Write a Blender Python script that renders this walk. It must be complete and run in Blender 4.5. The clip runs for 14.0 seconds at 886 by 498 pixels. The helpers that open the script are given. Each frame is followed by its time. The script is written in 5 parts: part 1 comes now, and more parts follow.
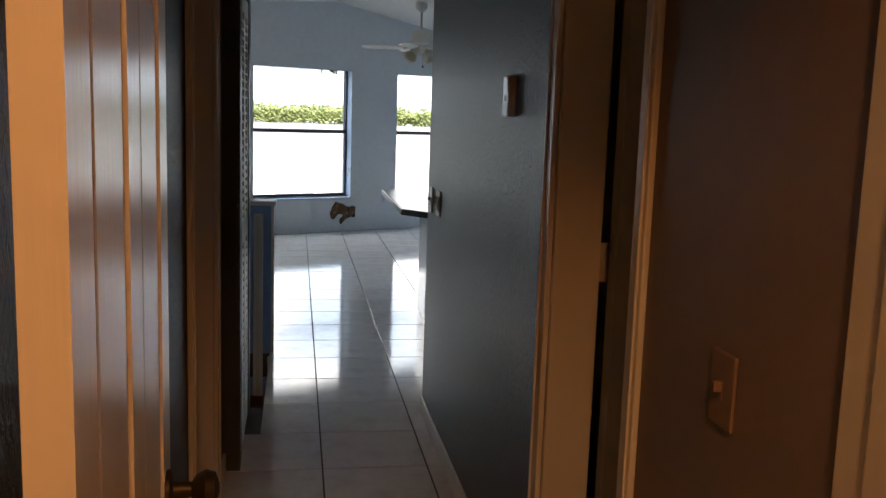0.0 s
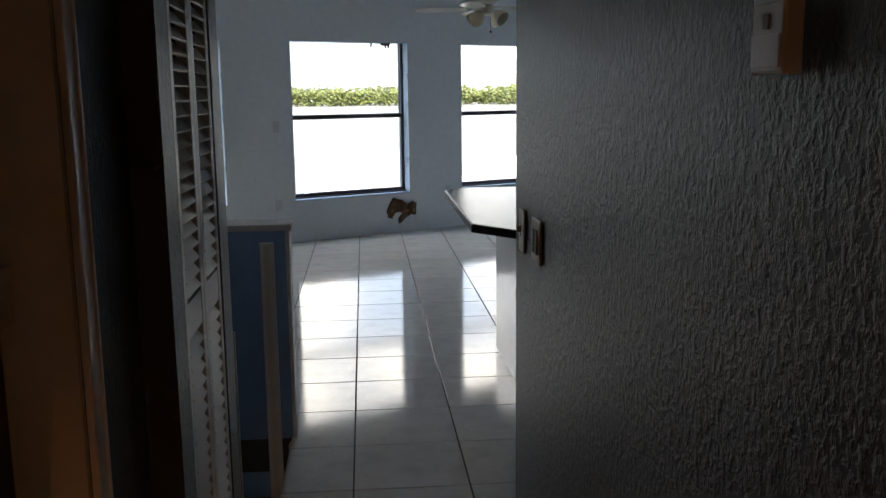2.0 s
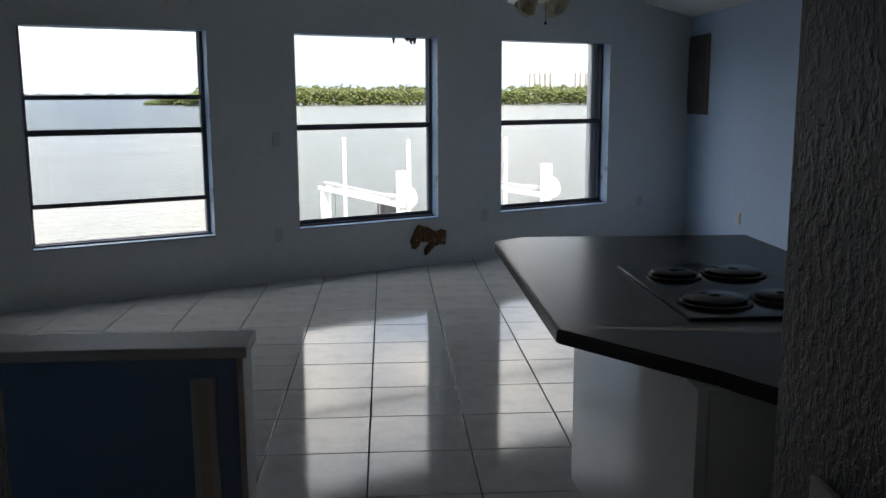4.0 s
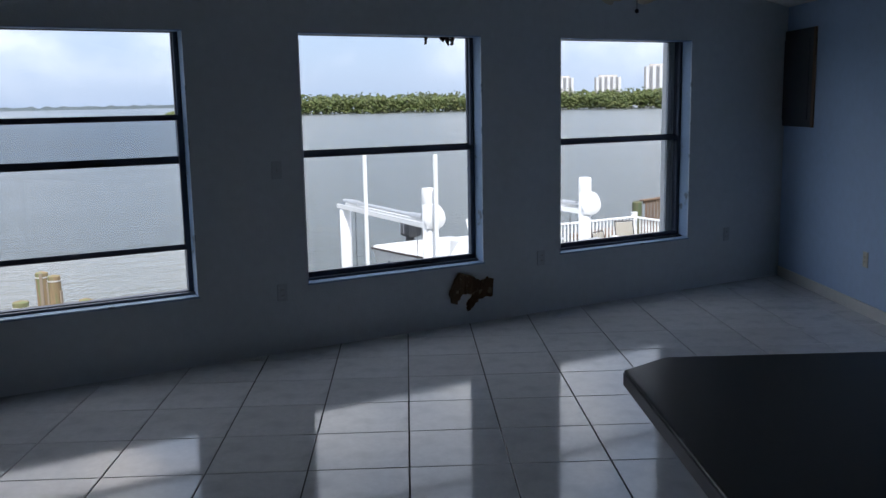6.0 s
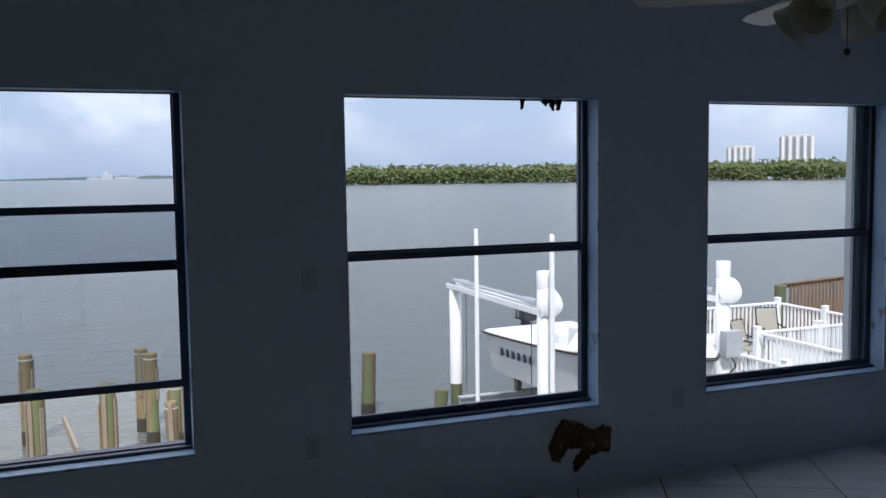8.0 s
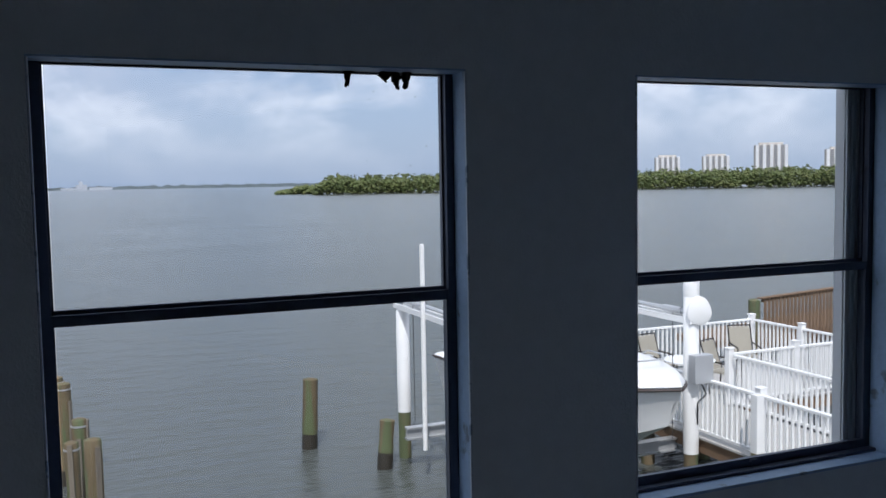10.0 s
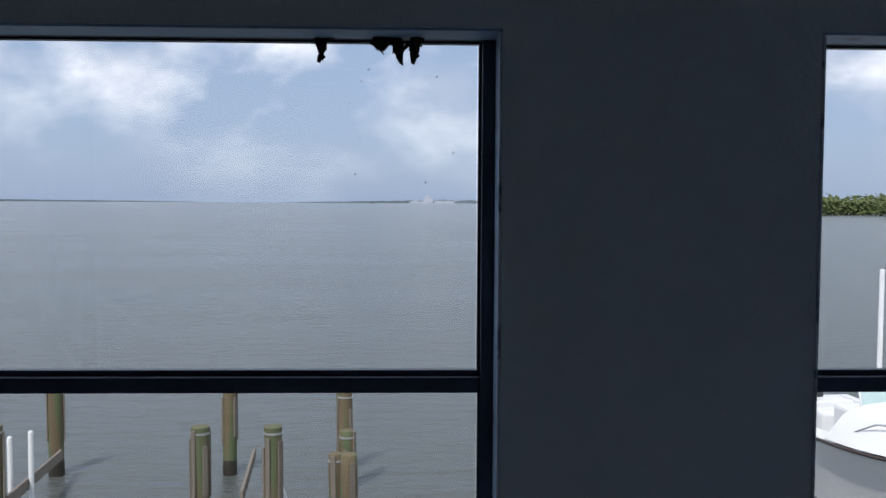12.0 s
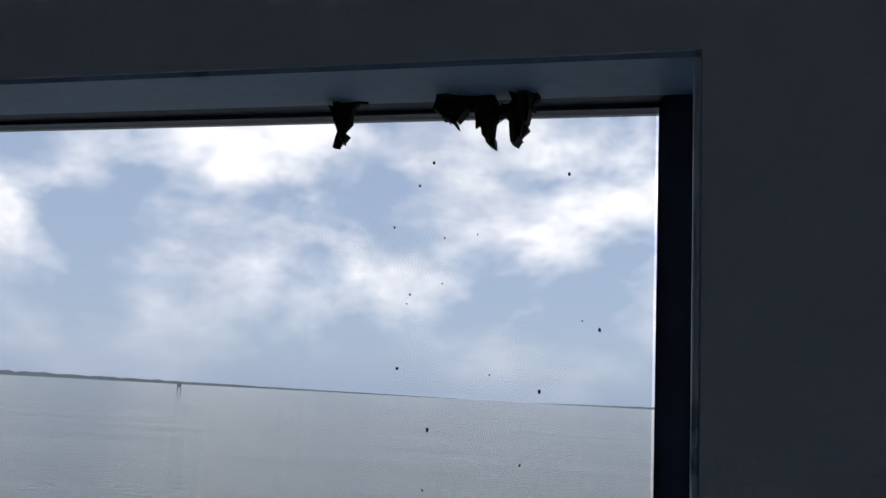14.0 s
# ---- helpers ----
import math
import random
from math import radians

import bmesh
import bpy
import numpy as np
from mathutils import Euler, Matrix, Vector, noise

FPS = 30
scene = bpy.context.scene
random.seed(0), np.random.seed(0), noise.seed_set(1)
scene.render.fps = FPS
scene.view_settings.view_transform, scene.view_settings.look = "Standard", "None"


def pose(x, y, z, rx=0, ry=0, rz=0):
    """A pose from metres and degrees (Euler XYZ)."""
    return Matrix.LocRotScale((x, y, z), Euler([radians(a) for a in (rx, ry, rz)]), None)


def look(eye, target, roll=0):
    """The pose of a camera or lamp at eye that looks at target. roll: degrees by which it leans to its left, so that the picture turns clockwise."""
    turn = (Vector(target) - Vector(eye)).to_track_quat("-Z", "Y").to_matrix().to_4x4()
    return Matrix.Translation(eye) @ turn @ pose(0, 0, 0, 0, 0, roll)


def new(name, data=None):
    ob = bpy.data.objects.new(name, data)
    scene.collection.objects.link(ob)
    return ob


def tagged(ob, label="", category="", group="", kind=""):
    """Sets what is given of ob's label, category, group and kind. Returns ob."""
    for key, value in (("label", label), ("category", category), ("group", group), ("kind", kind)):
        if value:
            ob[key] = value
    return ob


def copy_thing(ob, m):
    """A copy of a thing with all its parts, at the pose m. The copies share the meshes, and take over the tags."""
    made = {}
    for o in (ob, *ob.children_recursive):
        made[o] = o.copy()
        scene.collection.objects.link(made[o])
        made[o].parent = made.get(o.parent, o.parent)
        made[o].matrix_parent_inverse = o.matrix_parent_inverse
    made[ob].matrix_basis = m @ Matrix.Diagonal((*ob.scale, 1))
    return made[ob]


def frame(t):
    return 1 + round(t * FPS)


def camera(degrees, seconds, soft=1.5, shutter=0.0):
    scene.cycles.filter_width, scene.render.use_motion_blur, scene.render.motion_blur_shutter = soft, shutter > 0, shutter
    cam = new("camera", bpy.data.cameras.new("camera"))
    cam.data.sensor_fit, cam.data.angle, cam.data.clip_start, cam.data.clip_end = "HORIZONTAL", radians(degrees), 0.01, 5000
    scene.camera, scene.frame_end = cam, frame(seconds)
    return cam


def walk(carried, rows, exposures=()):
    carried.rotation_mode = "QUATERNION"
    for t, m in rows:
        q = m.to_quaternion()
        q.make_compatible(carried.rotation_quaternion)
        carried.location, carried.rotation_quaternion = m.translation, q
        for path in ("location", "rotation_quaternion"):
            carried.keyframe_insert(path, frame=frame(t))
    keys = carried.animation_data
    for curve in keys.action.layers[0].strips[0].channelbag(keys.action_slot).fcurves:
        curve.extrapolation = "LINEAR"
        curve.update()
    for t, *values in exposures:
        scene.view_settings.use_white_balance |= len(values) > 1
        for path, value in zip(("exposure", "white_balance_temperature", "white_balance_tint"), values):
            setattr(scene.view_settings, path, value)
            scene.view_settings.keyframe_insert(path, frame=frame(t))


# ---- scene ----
cam = camera(52.4, 14.0)
PATH = [
    (0, (0.471, 0.039, 1.529), (1.644, 1.633, 1.24), 1.9),
    (0.5, (0.735, 0.403, 1.520), (1.872, 2.030, 1.272), 1.2),
    (1, (0.956, 0.712, 1.564), (1.888, 2.464, 1.32), 0.3),
    (1.5, (1.186, 1.119, 1.521), (2.15, 2.85, 1.246), -0.3),
    (2, (1.464, 1.549, 1.521), (2.505, 3.223, 1.183), -0.7),
    (2.5, (1.64, 1.945, 1.56), (2.606, 3.662, 1.217), 2.0),
    (3, (1.824, 2.321, 1.554), (2.857, 3.994, 1.183), 1.2),
    (3.5, (2.069, 2.711, 1.566), (3.086, 4.396, 1.212), 0.4),
    (6, (3.023, 4.734, 1.63), (3.986, 6.457, 1.307), -1.1),
    (6.5, (3.271, 5.096, 1.673), (4.089, 6.891, 1.341), 0.3),
    (7, (3.498, 5.475, 1.685), (4.309, 7.286, 1.437), -1.3),
    (7.5, (3.767, 5.848, 1.669), (4.6, 7.654, 1.455), -1.3),
    (8, (3.989, 6.185, 1.702), (4.714, 8.041, 1.535), -0.8),
    (8.5, (4.184, 6.574, 1.713), (5.089, 8.352, 1.575), -1.9),
    (8.7, (4.298, 6.729, 1.696), (5.203, 8.507, 1.559), -2.7),
    (11, (5.84, 7.937, 1.713), (6.531, 9.808, 1.563), 1.1),
    (11.5, (6.087, 8.193, 1.725), (6.693, 10.095, 1.604), -0.2),
    (12, (6.306, 8.39, 1.716), (6.374, 10.387, 1.612), 0.3),
    (12.5, (6.401, 8.615, 1.716), (6.204, 10.603, 1.626), 0.4),
    (13, (6.446, 8.889, 1.738), (6.228, 10.877, 1.707), -0.5),
    (13.5, (6.502, 9.204, 1.747), (6.171, 11.172, 1.874), 0.3),
    (14, (6.476, 9.488, 1.75), (5.977, 11.397, 2.074), 3.1),
]
EXPOSURES = [(0.0, 2.5, 8200, 12), (1.5, 2.25, 8400, 12), (2.5, 1.9, 8400, 13), (3.5, 1.4, 8300, 13), (5.8, 0.38, 6850, 14), (6.5, 0.33, 6700, 15), (8.5, 0.02, 6700, 15), (11.0, -0.2, 6650, 14), (12.0, -0.2, 6750, 14), (12.5, -0.06, 6900, 15), (13.0, -0.2, 7100, 15), (13.5, -0.3, 7150, 15), (14.0, -0.2, 7100, 15)]
walk(cam, [(t, look(eye, target, roll)) for t, eye, target, roll in PATH], EXPOSURES)

# ---- world, sun and lamps ----
SUN_ELEV, SUN_AZ = 52.0, 205.0
world = bpy.data.worlds.new("world")
scene.world = world
world.use_nodes = True
wn, wl = world.node_tree.nodes, world.node_tree.links
wn.clear()


def wnode(kind, **kw):
    n = wn.new(kind)
    for k, v in kw.items():
        n.inputs[k].default_value = v
    return n


sky = wn.new("ShaderNodeTexSky")
sky.sky_type, sky.sun_disc = "NISHITA", False
sky.sun_elevation, sky.sun_rotation = radians(SUN_ELEV), radians(SUN_AZ)
sky.dust_density, sky.air_density = 1.5, 1.0
coord = wn.new("ShaderNodeTexCoord")
stretch = wn.new("ShaderNodeMapping")
stretch.inputs["Scale"].default_value = (1.0, 1.0, 1.7)
stretch.inputs["Location"].default_value = (0.35, 0.1, 0.2)
cloud = wnode("ShaderNodeTexNoise", Scale=5.2, Detail=11.0, Roughness=0.53, Distortion=0.15)
ramp = wn.new("ShaderNodeValToRGB")
ramp.color_ramp.elements[0].position, ramp.color_ramp.elements[0].color = 0.41, (0, 0, 0, 1)
ramp.color_ramp.elements[1].position, ramp.color_ramp.elements[1].color = 0.56, (1, 1, 1, 1)
shade = wnode("ShaderNodeTexNoise", Scale=7.0, Detail=6.0, Roughness=0.6)
tone = wn.new("ShaderNodeValToRGB")
tone.color_ramp.elements[0].position, tone.color_ramp.elements[0].color = 0.35, (6.0, 6.9, 8.4, 1)
tone.color_ramp.elements[1].position, tone.color_ramp.elements[1].color = 0.60, (12.6, 12.8, 13.1, 1)
mix = wn.new("ShaderNodeMix")
mix.data_type = "RGBA"
veil = wn.new("ShaderNodeMix")
veil.data_type = "RGBA"
veil.inputs["Factor"].default_value = 0.72
veil.inputs["B"].default_value = (4.9, 6.3, 8.6, 1)
back = wnode("ShaderNodeBackground", Strength=0.15)
wout = wn.new("ShaderNodeOutputWorld")
wl.new(coord.outputs["Generated"], stretch.inputs["Vector"])
wl.new(stretch.outputs["Vector"], cloud.inputs["Vector"])
wl.new(stretch.outputs["Vector"], shade.inputs["Vector"])
wl.new(cloud.outputs["Fac"], ramp.inputs["Fac"])
wl.new(shade.outputs["Fac"], tone.inputs["Fac"])
wl.new(sky.outputs["Color"], veil.inputs["A"])
wl.new(veil.outputs["Result"], mix.inputs["A"])
wl.new(tone.outputs["Color"], mix.inputs["B"])
split = wn.new("ShaderNodeSeparateXYZ")
lift_ = wnode("ShaderNodeMapRange")
lift_.inputs["From Min"].default_value, lift_.inputs["From Max"].default_value = 0.02, 0.13
lift_.inputs["To Min"].default_value = 0.12
high = wn.new("ShaderNodeMath")
high.operation = "MULTIPLY"
wl.new(coord.outputs["Generated"], split.inputs[0])
wl.new(split.outputs["Z"], lift_.inputs["Value"])
wl.new(lift_.outputs[0], high.inputs[0])
wl.new(ramp.outputs["Color"], high.inputs[1])
wl.new(high.outputs[0], mix.inputs["Factor"])
wl.new(mix.outputs["Result"], back.inputs["Color"])
wl.new(back.outputs["Background"], wout.inputs["Surface"])

sun = new("sun", bpy.data.lights.new("sun", "SUN"))
sun.data.energy, sun.data.angle, sun.data.color = 5.0, radians(0.5), (1.0, 0.96, 0.9)
az = radians(SUN_AZ)
sun.matrix_world = look((0, 0, 30), Vector((0, 0, 30)) - Vector((math.sin(az) * math.cos(radians(SUN_ELEV)), math.cos(az) * math.cos(radians(SUN_ELEV)), math.sin(radians(SUN_ELEV)))))

HOUSE = pose(0, 0, 0, 0, 0, -27.0)  # hall and floor grid run 27 degrees off the window wall


def house(c, s, z, rz=0):
    return HOUSE @ pose(c, s, z, 0, 0, rz)


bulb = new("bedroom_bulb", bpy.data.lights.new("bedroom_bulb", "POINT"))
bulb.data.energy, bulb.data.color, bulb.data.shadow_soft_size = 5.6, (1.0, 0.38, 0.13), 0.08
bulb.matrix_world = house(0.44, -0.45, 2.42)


# ---- materials ----
def material(name, color, rough=0.5, metal=0.0, vary=0.12, scale=8.0, bump=0.0, bump_scale=60.0, stretch=(1, 1, 1), second=None, amount=(0.55, 0.7), coat=0.0, spec=0.5, random=0.0):
    """A procedural surface: base colour varied at two scales, an optional second colour in patches, and relief."""
    m = bpy.data.materials.new(name)
    m.use_nodes = True
    n, l = m.node_tree.nodes, m.node_tree.links
    b = n["Principled BSDF"]
    b.inputs["Roughness"].default_value, b.inputs["Metallic"].default_value = rough, metal
    b.inputs["Coat Weight"].default_value, b.inputs["Specular IOR Level"].default_value = coat, spec
    tc, mp = n.new("ShaderNodeTexCoord"), n.new("ShaderNodeMapping")
    mp.inputs["Scale"].default_value = stretch
    l.new(tc.outputs["Object"], mp.inputs["Vector"])
    big, fine = n.new("ShaderNodeTexNoise"), n.new("ShaderNodeTexNoise")
    big.inputs["Scale"].default_value, big.inputs["Detail"].default_value = scale * 0.2, 5
    fine.inputs["Scale"].default_value, fine.inputs["Detail"].default_value = scale * 3, 6
    add = n.new("ShaderNodeMath")
    add.operation = "ADD"
    for t in (big, fine):
        l.new(mp.outputs["Vector"], t.inputs["Vector"])
    l.new(big.outputs["Fac"], add.inputs[0])
    l.new(fine.outputs["Fac"], add.inputs[1])
    level = add
    if random:
        info, more = n.new("ShaderNodeObjectInfo"), n.new("ShaderNodeMath")
        more.operation, more.inputs[1].default_value = "MULTIPLY_ADD", random
        l.new(info.outputs["Random"], more.inputs[0])
        l.new(add.outputs[0], more.inputs[2])
        level = more
    rng = n.new("ShaderNodeMapRange")
    rng.inputs["From Min"].default_value, rng.inputs["From Max"].default_value = 0.6, 1.4
    rng.inputs["To Min"].default_value, rng.inputs["To Max"].default_value = 1 - vary, 1 + vary
    l.new(level.outputs[0], rng.inputs["Value"])
    mul = n.new("ShaderNodeVectorMath")
    mul.operation = "SCALE"
    mul.inputs[0].default_value = color
    l.new(rng.outputs["Result"], mul.inputs["Scale"])
    result = mul.outputs["Vector"]
    if second:
        patch, rp, mx = n.new("ShaderNodeTexNoise"), n.new("ShaderNodeValToRGB"), n.new("ShaderNodeMix")
        patch.inputs["Scale"].default_value, patch.inputs["Detail"].default_value = scale * 0.7, 8
        rp.color_ramp.elements[0].position, rp.color_ramp.elements[1].position = amount
        mx.data_type = "RGBA"
        mx.inputs["B"].default_value = (*second, 1)
        l.new(mp.outputs["Vector"], patch.inputs["Vector"])
        l.new(patch.outputs["Fac"], rp.inputs["Fac"])
        l.new(rp.outputs["Color"], mx.inputs["Factor"])
        l.new(result, mx.inputs["A"])
        result = mx.outputs["Result"]
    l.new(result, b.inputs["Base Color"])
    if bump:
        t, bp = n.new("ShaderNodeTexNoise"), n.new("ShaderNodeBump")
        t.inputs["Scale"].default_value, t.inputs["Detail"].default_value = bump_scale, 3
        bp.inputs["Strength"].default_value, bp.inputs["Distance"].default_value = min(1.0, bump), 0.004
        l.new(mp.outputs["Vector"], t.inputs["Vector"])
        l.new(t.outputs["Fac"], bp.inputs["Height"])
        l.new(bp.outputs["Normal"], b.inputs["Normal"])
    return m


def textured_plaster(name, color, strength, distance, rough, spec=0.32):
    """Sprayed and flattened wall plaster under paint: islands of relief drawn out downwards."""
    m = material(name, color, rough, vary=0.06, scale=5, spec=spec)
    n, l = m.node_tree.nodes, m.node_tree.links
    b = n["Principled BSDF"]
    tc, mp = n.new("ShaderNodeTexCoord"), n.new("ShaderNodeMapping")
    mp.inputs["Scale"].default_value = (1, 1, 0.78)
    a, r, bp, f, bp2 = n.new("ShaderNodeTexNoise"), n.new("ShaderNodeValToRGB"), n.new("ShaderNodeBump"), n.new("ShaderNodeTexNoise"), n.new("ShaderNodeBump")
    a.inputs["Scale"].default_value, a.inputs["Detail"].default_value, a.inputs["Roughness"].default_value, a.inputs["Distortion"].default_value = 74, 4, 0.6, 0.3
    r.color_ramp.elements[0].position, r.color_ramp.elements[1].position = 0.42, 0.62
    f.inputs["Scale"].default_value, f.inputs["Detail"].default_value = 140, 3
    bp.inputs["Strength"].default_value, bp.inputs["Distance"].default_value = strength, distance
    bp2.inputs["Strength"].default_value, bp2.inputs["Distance"].default_value = 0.3, 0.001
    l.new(tc.outputs["Object"], mp.inputs["Vector"])
    l.new(mp.outputs["Vector"], a.inputs["Vector"])
    l.new(mp.outputs["Vector"], f.inputs["Vector"])
    l.new(a.outputs["Fac"], r.inputs["Fac"])
    l.new(r.outputs["Color"], bp.inputs["Height"])
    l.new(f.outputs["Fac"], bp2.inputs["Height"])
    l.new(bp.outputs["Normal"], bp2.inputs["Normal"])
    l.new(bp2.outputs["Normal"], b.inputs["Normal"])
    return m


M_WALL = textured_plaster("pale_blue_wall_paint", (0.70, 0.74, 0.76), 0.3, 0.002, 0.5)
M_WALLBLUE = textured_plaster("blue_wall_paint", (0.48, 0.63, 0.84), 0.3, 0.002, 0.5)
# hall colour set far below the room paint; the hall's shade is in it
M_HALL = textured_plaster("shade_darkened_hall_paint", (0.086, 0.092, 0.104), 0.7, 0.004, 0.40, 0.32)
M_CEIL = material("ceiling_paint", (0.78, 0.79, 0.78), 0.8, vary=0.04, bump=0.6, bump_scale=90)
M_TRIM = material("white_trim_paint", (0.74, 0.73, 0.70), 0.35, vary=0.05, scale=6, bump=0.15, bump_scale=40, stretch=(1, 1, 0.15))
M_DOOR = material("white_door_paint", (0.76, 0.74, 0.70), 0.28, vary=0.05, scale=9, bump=0.25, bump_scale=60, stretch=(1, 1, 0.08))
M_LOUVRE = material("louvre_paint", (0.62, 0.61, 0.59), 0.4, vary=0.08, scale=9, bump=0.2, bump_scale=50)
M_TILE = material("glazed_floor_tile", (0.70, 0.70, 0.70), 0.085, vary=0.10, scale=9, bump=0.10, bump_scale=7, second=(0.58, 0.59, 0.60), amount=(0.5, 0.72), random=0.25, spec=0.6)
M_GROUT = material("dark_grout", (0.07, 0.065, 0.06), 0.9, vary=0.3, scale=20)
M_BLUE = material("blue_half_wall_paint", (0.20, 0.36, 0.60), 0.5, vary=0.06, scale=6, bump=0.3, bump_scale=60)
M_CAP = material("white_cap_paint", (0.72, 0.72, 0.72), 0.4, vary=0.05)
M_ALU = material("dull_blue_grey_aluminium", (0.075, 0.09, 0.125), 0.45, 0.4, vary=0.2, scale=12, second=(0.03, 0.025, 0.02), amount=(0.66, 0.74))
M_REVEAL = material("chipped_reveal_paint", (0.34, 0.48, 0.66), 0.5, vary=0.10, scale=14, bump=0.5, bump_scale=45, second=(0.16, 0.19, 0.23), amount=(0.62, 0.7))
# chipped paint, its pale tone also painting the light this edge catches
M_WORNLIT = material("chipped_edge_with_painted_light", (0.62, 0.68, 0.75), 0.5, vary=0.15, scale=20, bump=0.6, bump_scale=60, second=(0.22, 0.28, 0.36), amount=(0.55, 0.62))
M_SHUTTER = material("light_grey_shutter_track", (0.82, 0.83, 0.83), 0.4, 0.0, vary=0.08)
M_COUNTER = material("dark_laminate_top", (0.030, 0.029, 0.029), 0.24, vary=0.3, scale=40, second=(0.06, 0.058, 0.055), amount=(0.6, 0.75), bump=0.1, bump_scale=200)
M_BLACK = material("black_edge_strip", (0.012, 0.012, 0.013), 0.35, vary=0.2)
M_PANEL = material("white_gloss_panel", (0.72, 0.73, 0.74), 0.07, vary=0.04, scale=5, spec=0.6)
M_COOKTOP = material("black_cooktop_enamel", (0.012, 0.012, 0.014), 0.12, vary=0.2)
M_CHROME = material("chrome", (0.7, 0.7, 0.72), 0.15, 1.0, vary=0.05)
M_PLATE = material("almond_plastic", (0.66, 0.63, 0.55), 0.35, vary=0.04, scale=20)
M_PLATEBLUE = material("painted_over_plate", (0.58, 0.61, 0.63), 0.4, vary=0.05, scale=15)
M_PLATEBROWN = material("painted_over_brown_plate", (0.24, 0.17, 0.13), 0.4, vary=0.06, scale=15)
M_SWITCH = material("brown_switch_plastic", (0.16, 0.11, 0.07), 0.4, vary=0.1)
M_WHITEPL = material("white_plastic", (0.78, 0.78, 0.76), 0.35, vary=0.04)
M_BRASS = material("aged_brass", (0.05, 0.038, 0.028), 0.45, 0.6, vary=0.2)
M_GOLD = material("gilt_ball", (0.55, 0.38, 0.12), 0.3, 0.9, vary=0.1)
M_BROWN = material("brown_dry_crust", (0.13, 0.065, 0.03), 0.9, vary=0.4, scale=30, bump=1.0, bump_scale=80, second=(0.36, 0.28, 0.19), amount=(0.60, 0.66))
M_NEST = material("dark_dry_debris", (0.03, 0.022, 0.016), 0.95, vary=0.4, scale=60, bump=1.0, bump_scale=120)
M_SPECK = material("dark_specks", (0.02, 0.02, 0.02), 0.9)
M_FAN = material("white_fan_enamel", (0.74, 0.72, 0.66), 0.35, vary=0.05)
M_SHADE = material("frosted_glass_shade", (0.62, 0.56, 0.44), 0.3, vary=0.08)
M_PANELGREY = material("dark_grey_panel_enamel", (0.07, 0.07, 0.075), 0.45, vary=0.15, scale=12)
M_HULL = material("white_gelcoat", (0.74, 0.74, 0.73), 0.22, vary=0.04, scale=3, second=(0.62, 0.61, 0.56), amount=(0.62, 0.8))
M_DECKW = material("white_deck_gelcoat", (0.8, 0.8, 0.79), 0.4, vary=0.03, scale=3)
M_BOTTOM = material("grey_green_bottom_paint", (0.42, 0.45, 0.42), 0.6, vary=0.15, scale=4)
M_RUB = material("dark_rub_rail", (0.05, 0.035, 0.03), 0.6, vary=0.2)
M_ENGINE = material("charcoal_engine_cowl", (0.03, 0.032, 0.036), 0.3, vary=0.15)
M_SILVER = material("silver_decal", (0.5, 0.5, 0.52), 0.3, 0.5)
M_AQUA = material("aqua_screen", (0.50, 0.64, 0.62), 0.15, vary=0.1)
M_LETTER = material("navy_lettering", (0.02, 0.03, 0.06), 0.5)
M_POST = material("white_pvc", (0.86, 0.86, 0.85), 0.4, vary=0.05, scale=3, second=(0.58, 0.57, 0.5), amount=(0.66, 0.82))
M_GALV = material("galvanised_steel", (0.55, 0.56, 0.57), 0.4, 0.6, vary=0.12)
M_PILE = material("weathered_piling_wood", (0.14, 0.105, 0.06), 0.85, vary=0.35, scale=10, bump=1.0, bump_scale=30, stretch=(1, 1, 0.12), second=(0.105, 0.13, 0.062), amount=(0.44, 0.56), random=0.3)
M_PILEGREY = material("grey_split_wood", (0.17, 0.145, 0.115), 0.9, vary=0.35, scale=12, bump=1.0, bump_scale=30, stretch=(1, 1, 0.1), random=0.3)
M_WET = material("wet_barnacled_wood", (0.035, 0.03, 0.022), 0.5, vary=0.4, scale=20, bump=1.0, bump_scale=40)
M_BROWNWOOD = material("brown_dock_wood", (0.17, 0.105, 0.062), 0.75, vary=0.3, scale=8, bump=0.6, bump_scale=30, random=0.35)
M_DECK = material("grey_deck_boards", (0.42, 0.41, 0.39), 0.8, vary=0.15, scale=6, random=0.2)
M_SLING = material("tan_sling_fabric", (0.36, 0.335, 0.28), 0.85, vary=0.1, scale=30)
M_FRAME = material("dark_bronze_frame", (0.035, 0.028, 0.022), 0.4, 0.3)
M_CONCRETE = material("pale_tower_concrete", (0.62, 0.58, 0.53), 0.8, vary=0.05, scale=0.3)
M_TOWERGLASS = material("tower_windows", (0.16, 0.18, 0.21), 0.3, vary=0.2, scale=0.5)
M_LEAF = material("mangrove_leaves", (0.085, 0.115, 0.03), 0.7, vary=0.5, scale=0.5, second=(0.13, 0.14, 0.045), amount=(0.45, 0.65))
M_BARK = material("mangrove_roots", (0.06, 0.05, 0.035), 0.9, vary=0.3, scale=1)
# distance haze is mixed into this bluish shore colour
M_FARLAND = material("haze_tinted_far_shore", (0.16, 0.20, 0.22), 0.9, vary=0.3, scale=0.01)
M_WHITEB = material("white_cladding", (0.75, 0.76, 0.78), 0.7)
# white cladding greyed in its colour for kilometres of haze
M_HAZE = material("haze_tinted_cladding", (0.50, 0.54, 0.60), 0.8, vary=0.05, scale=0.1)
M_STEEL = material("dark_channel_marker", (0.10, 0.11, 0.12), 0.6)
M_CABLE = material("dark_cable", (0.03, 0.03, 0.03), 0.5)
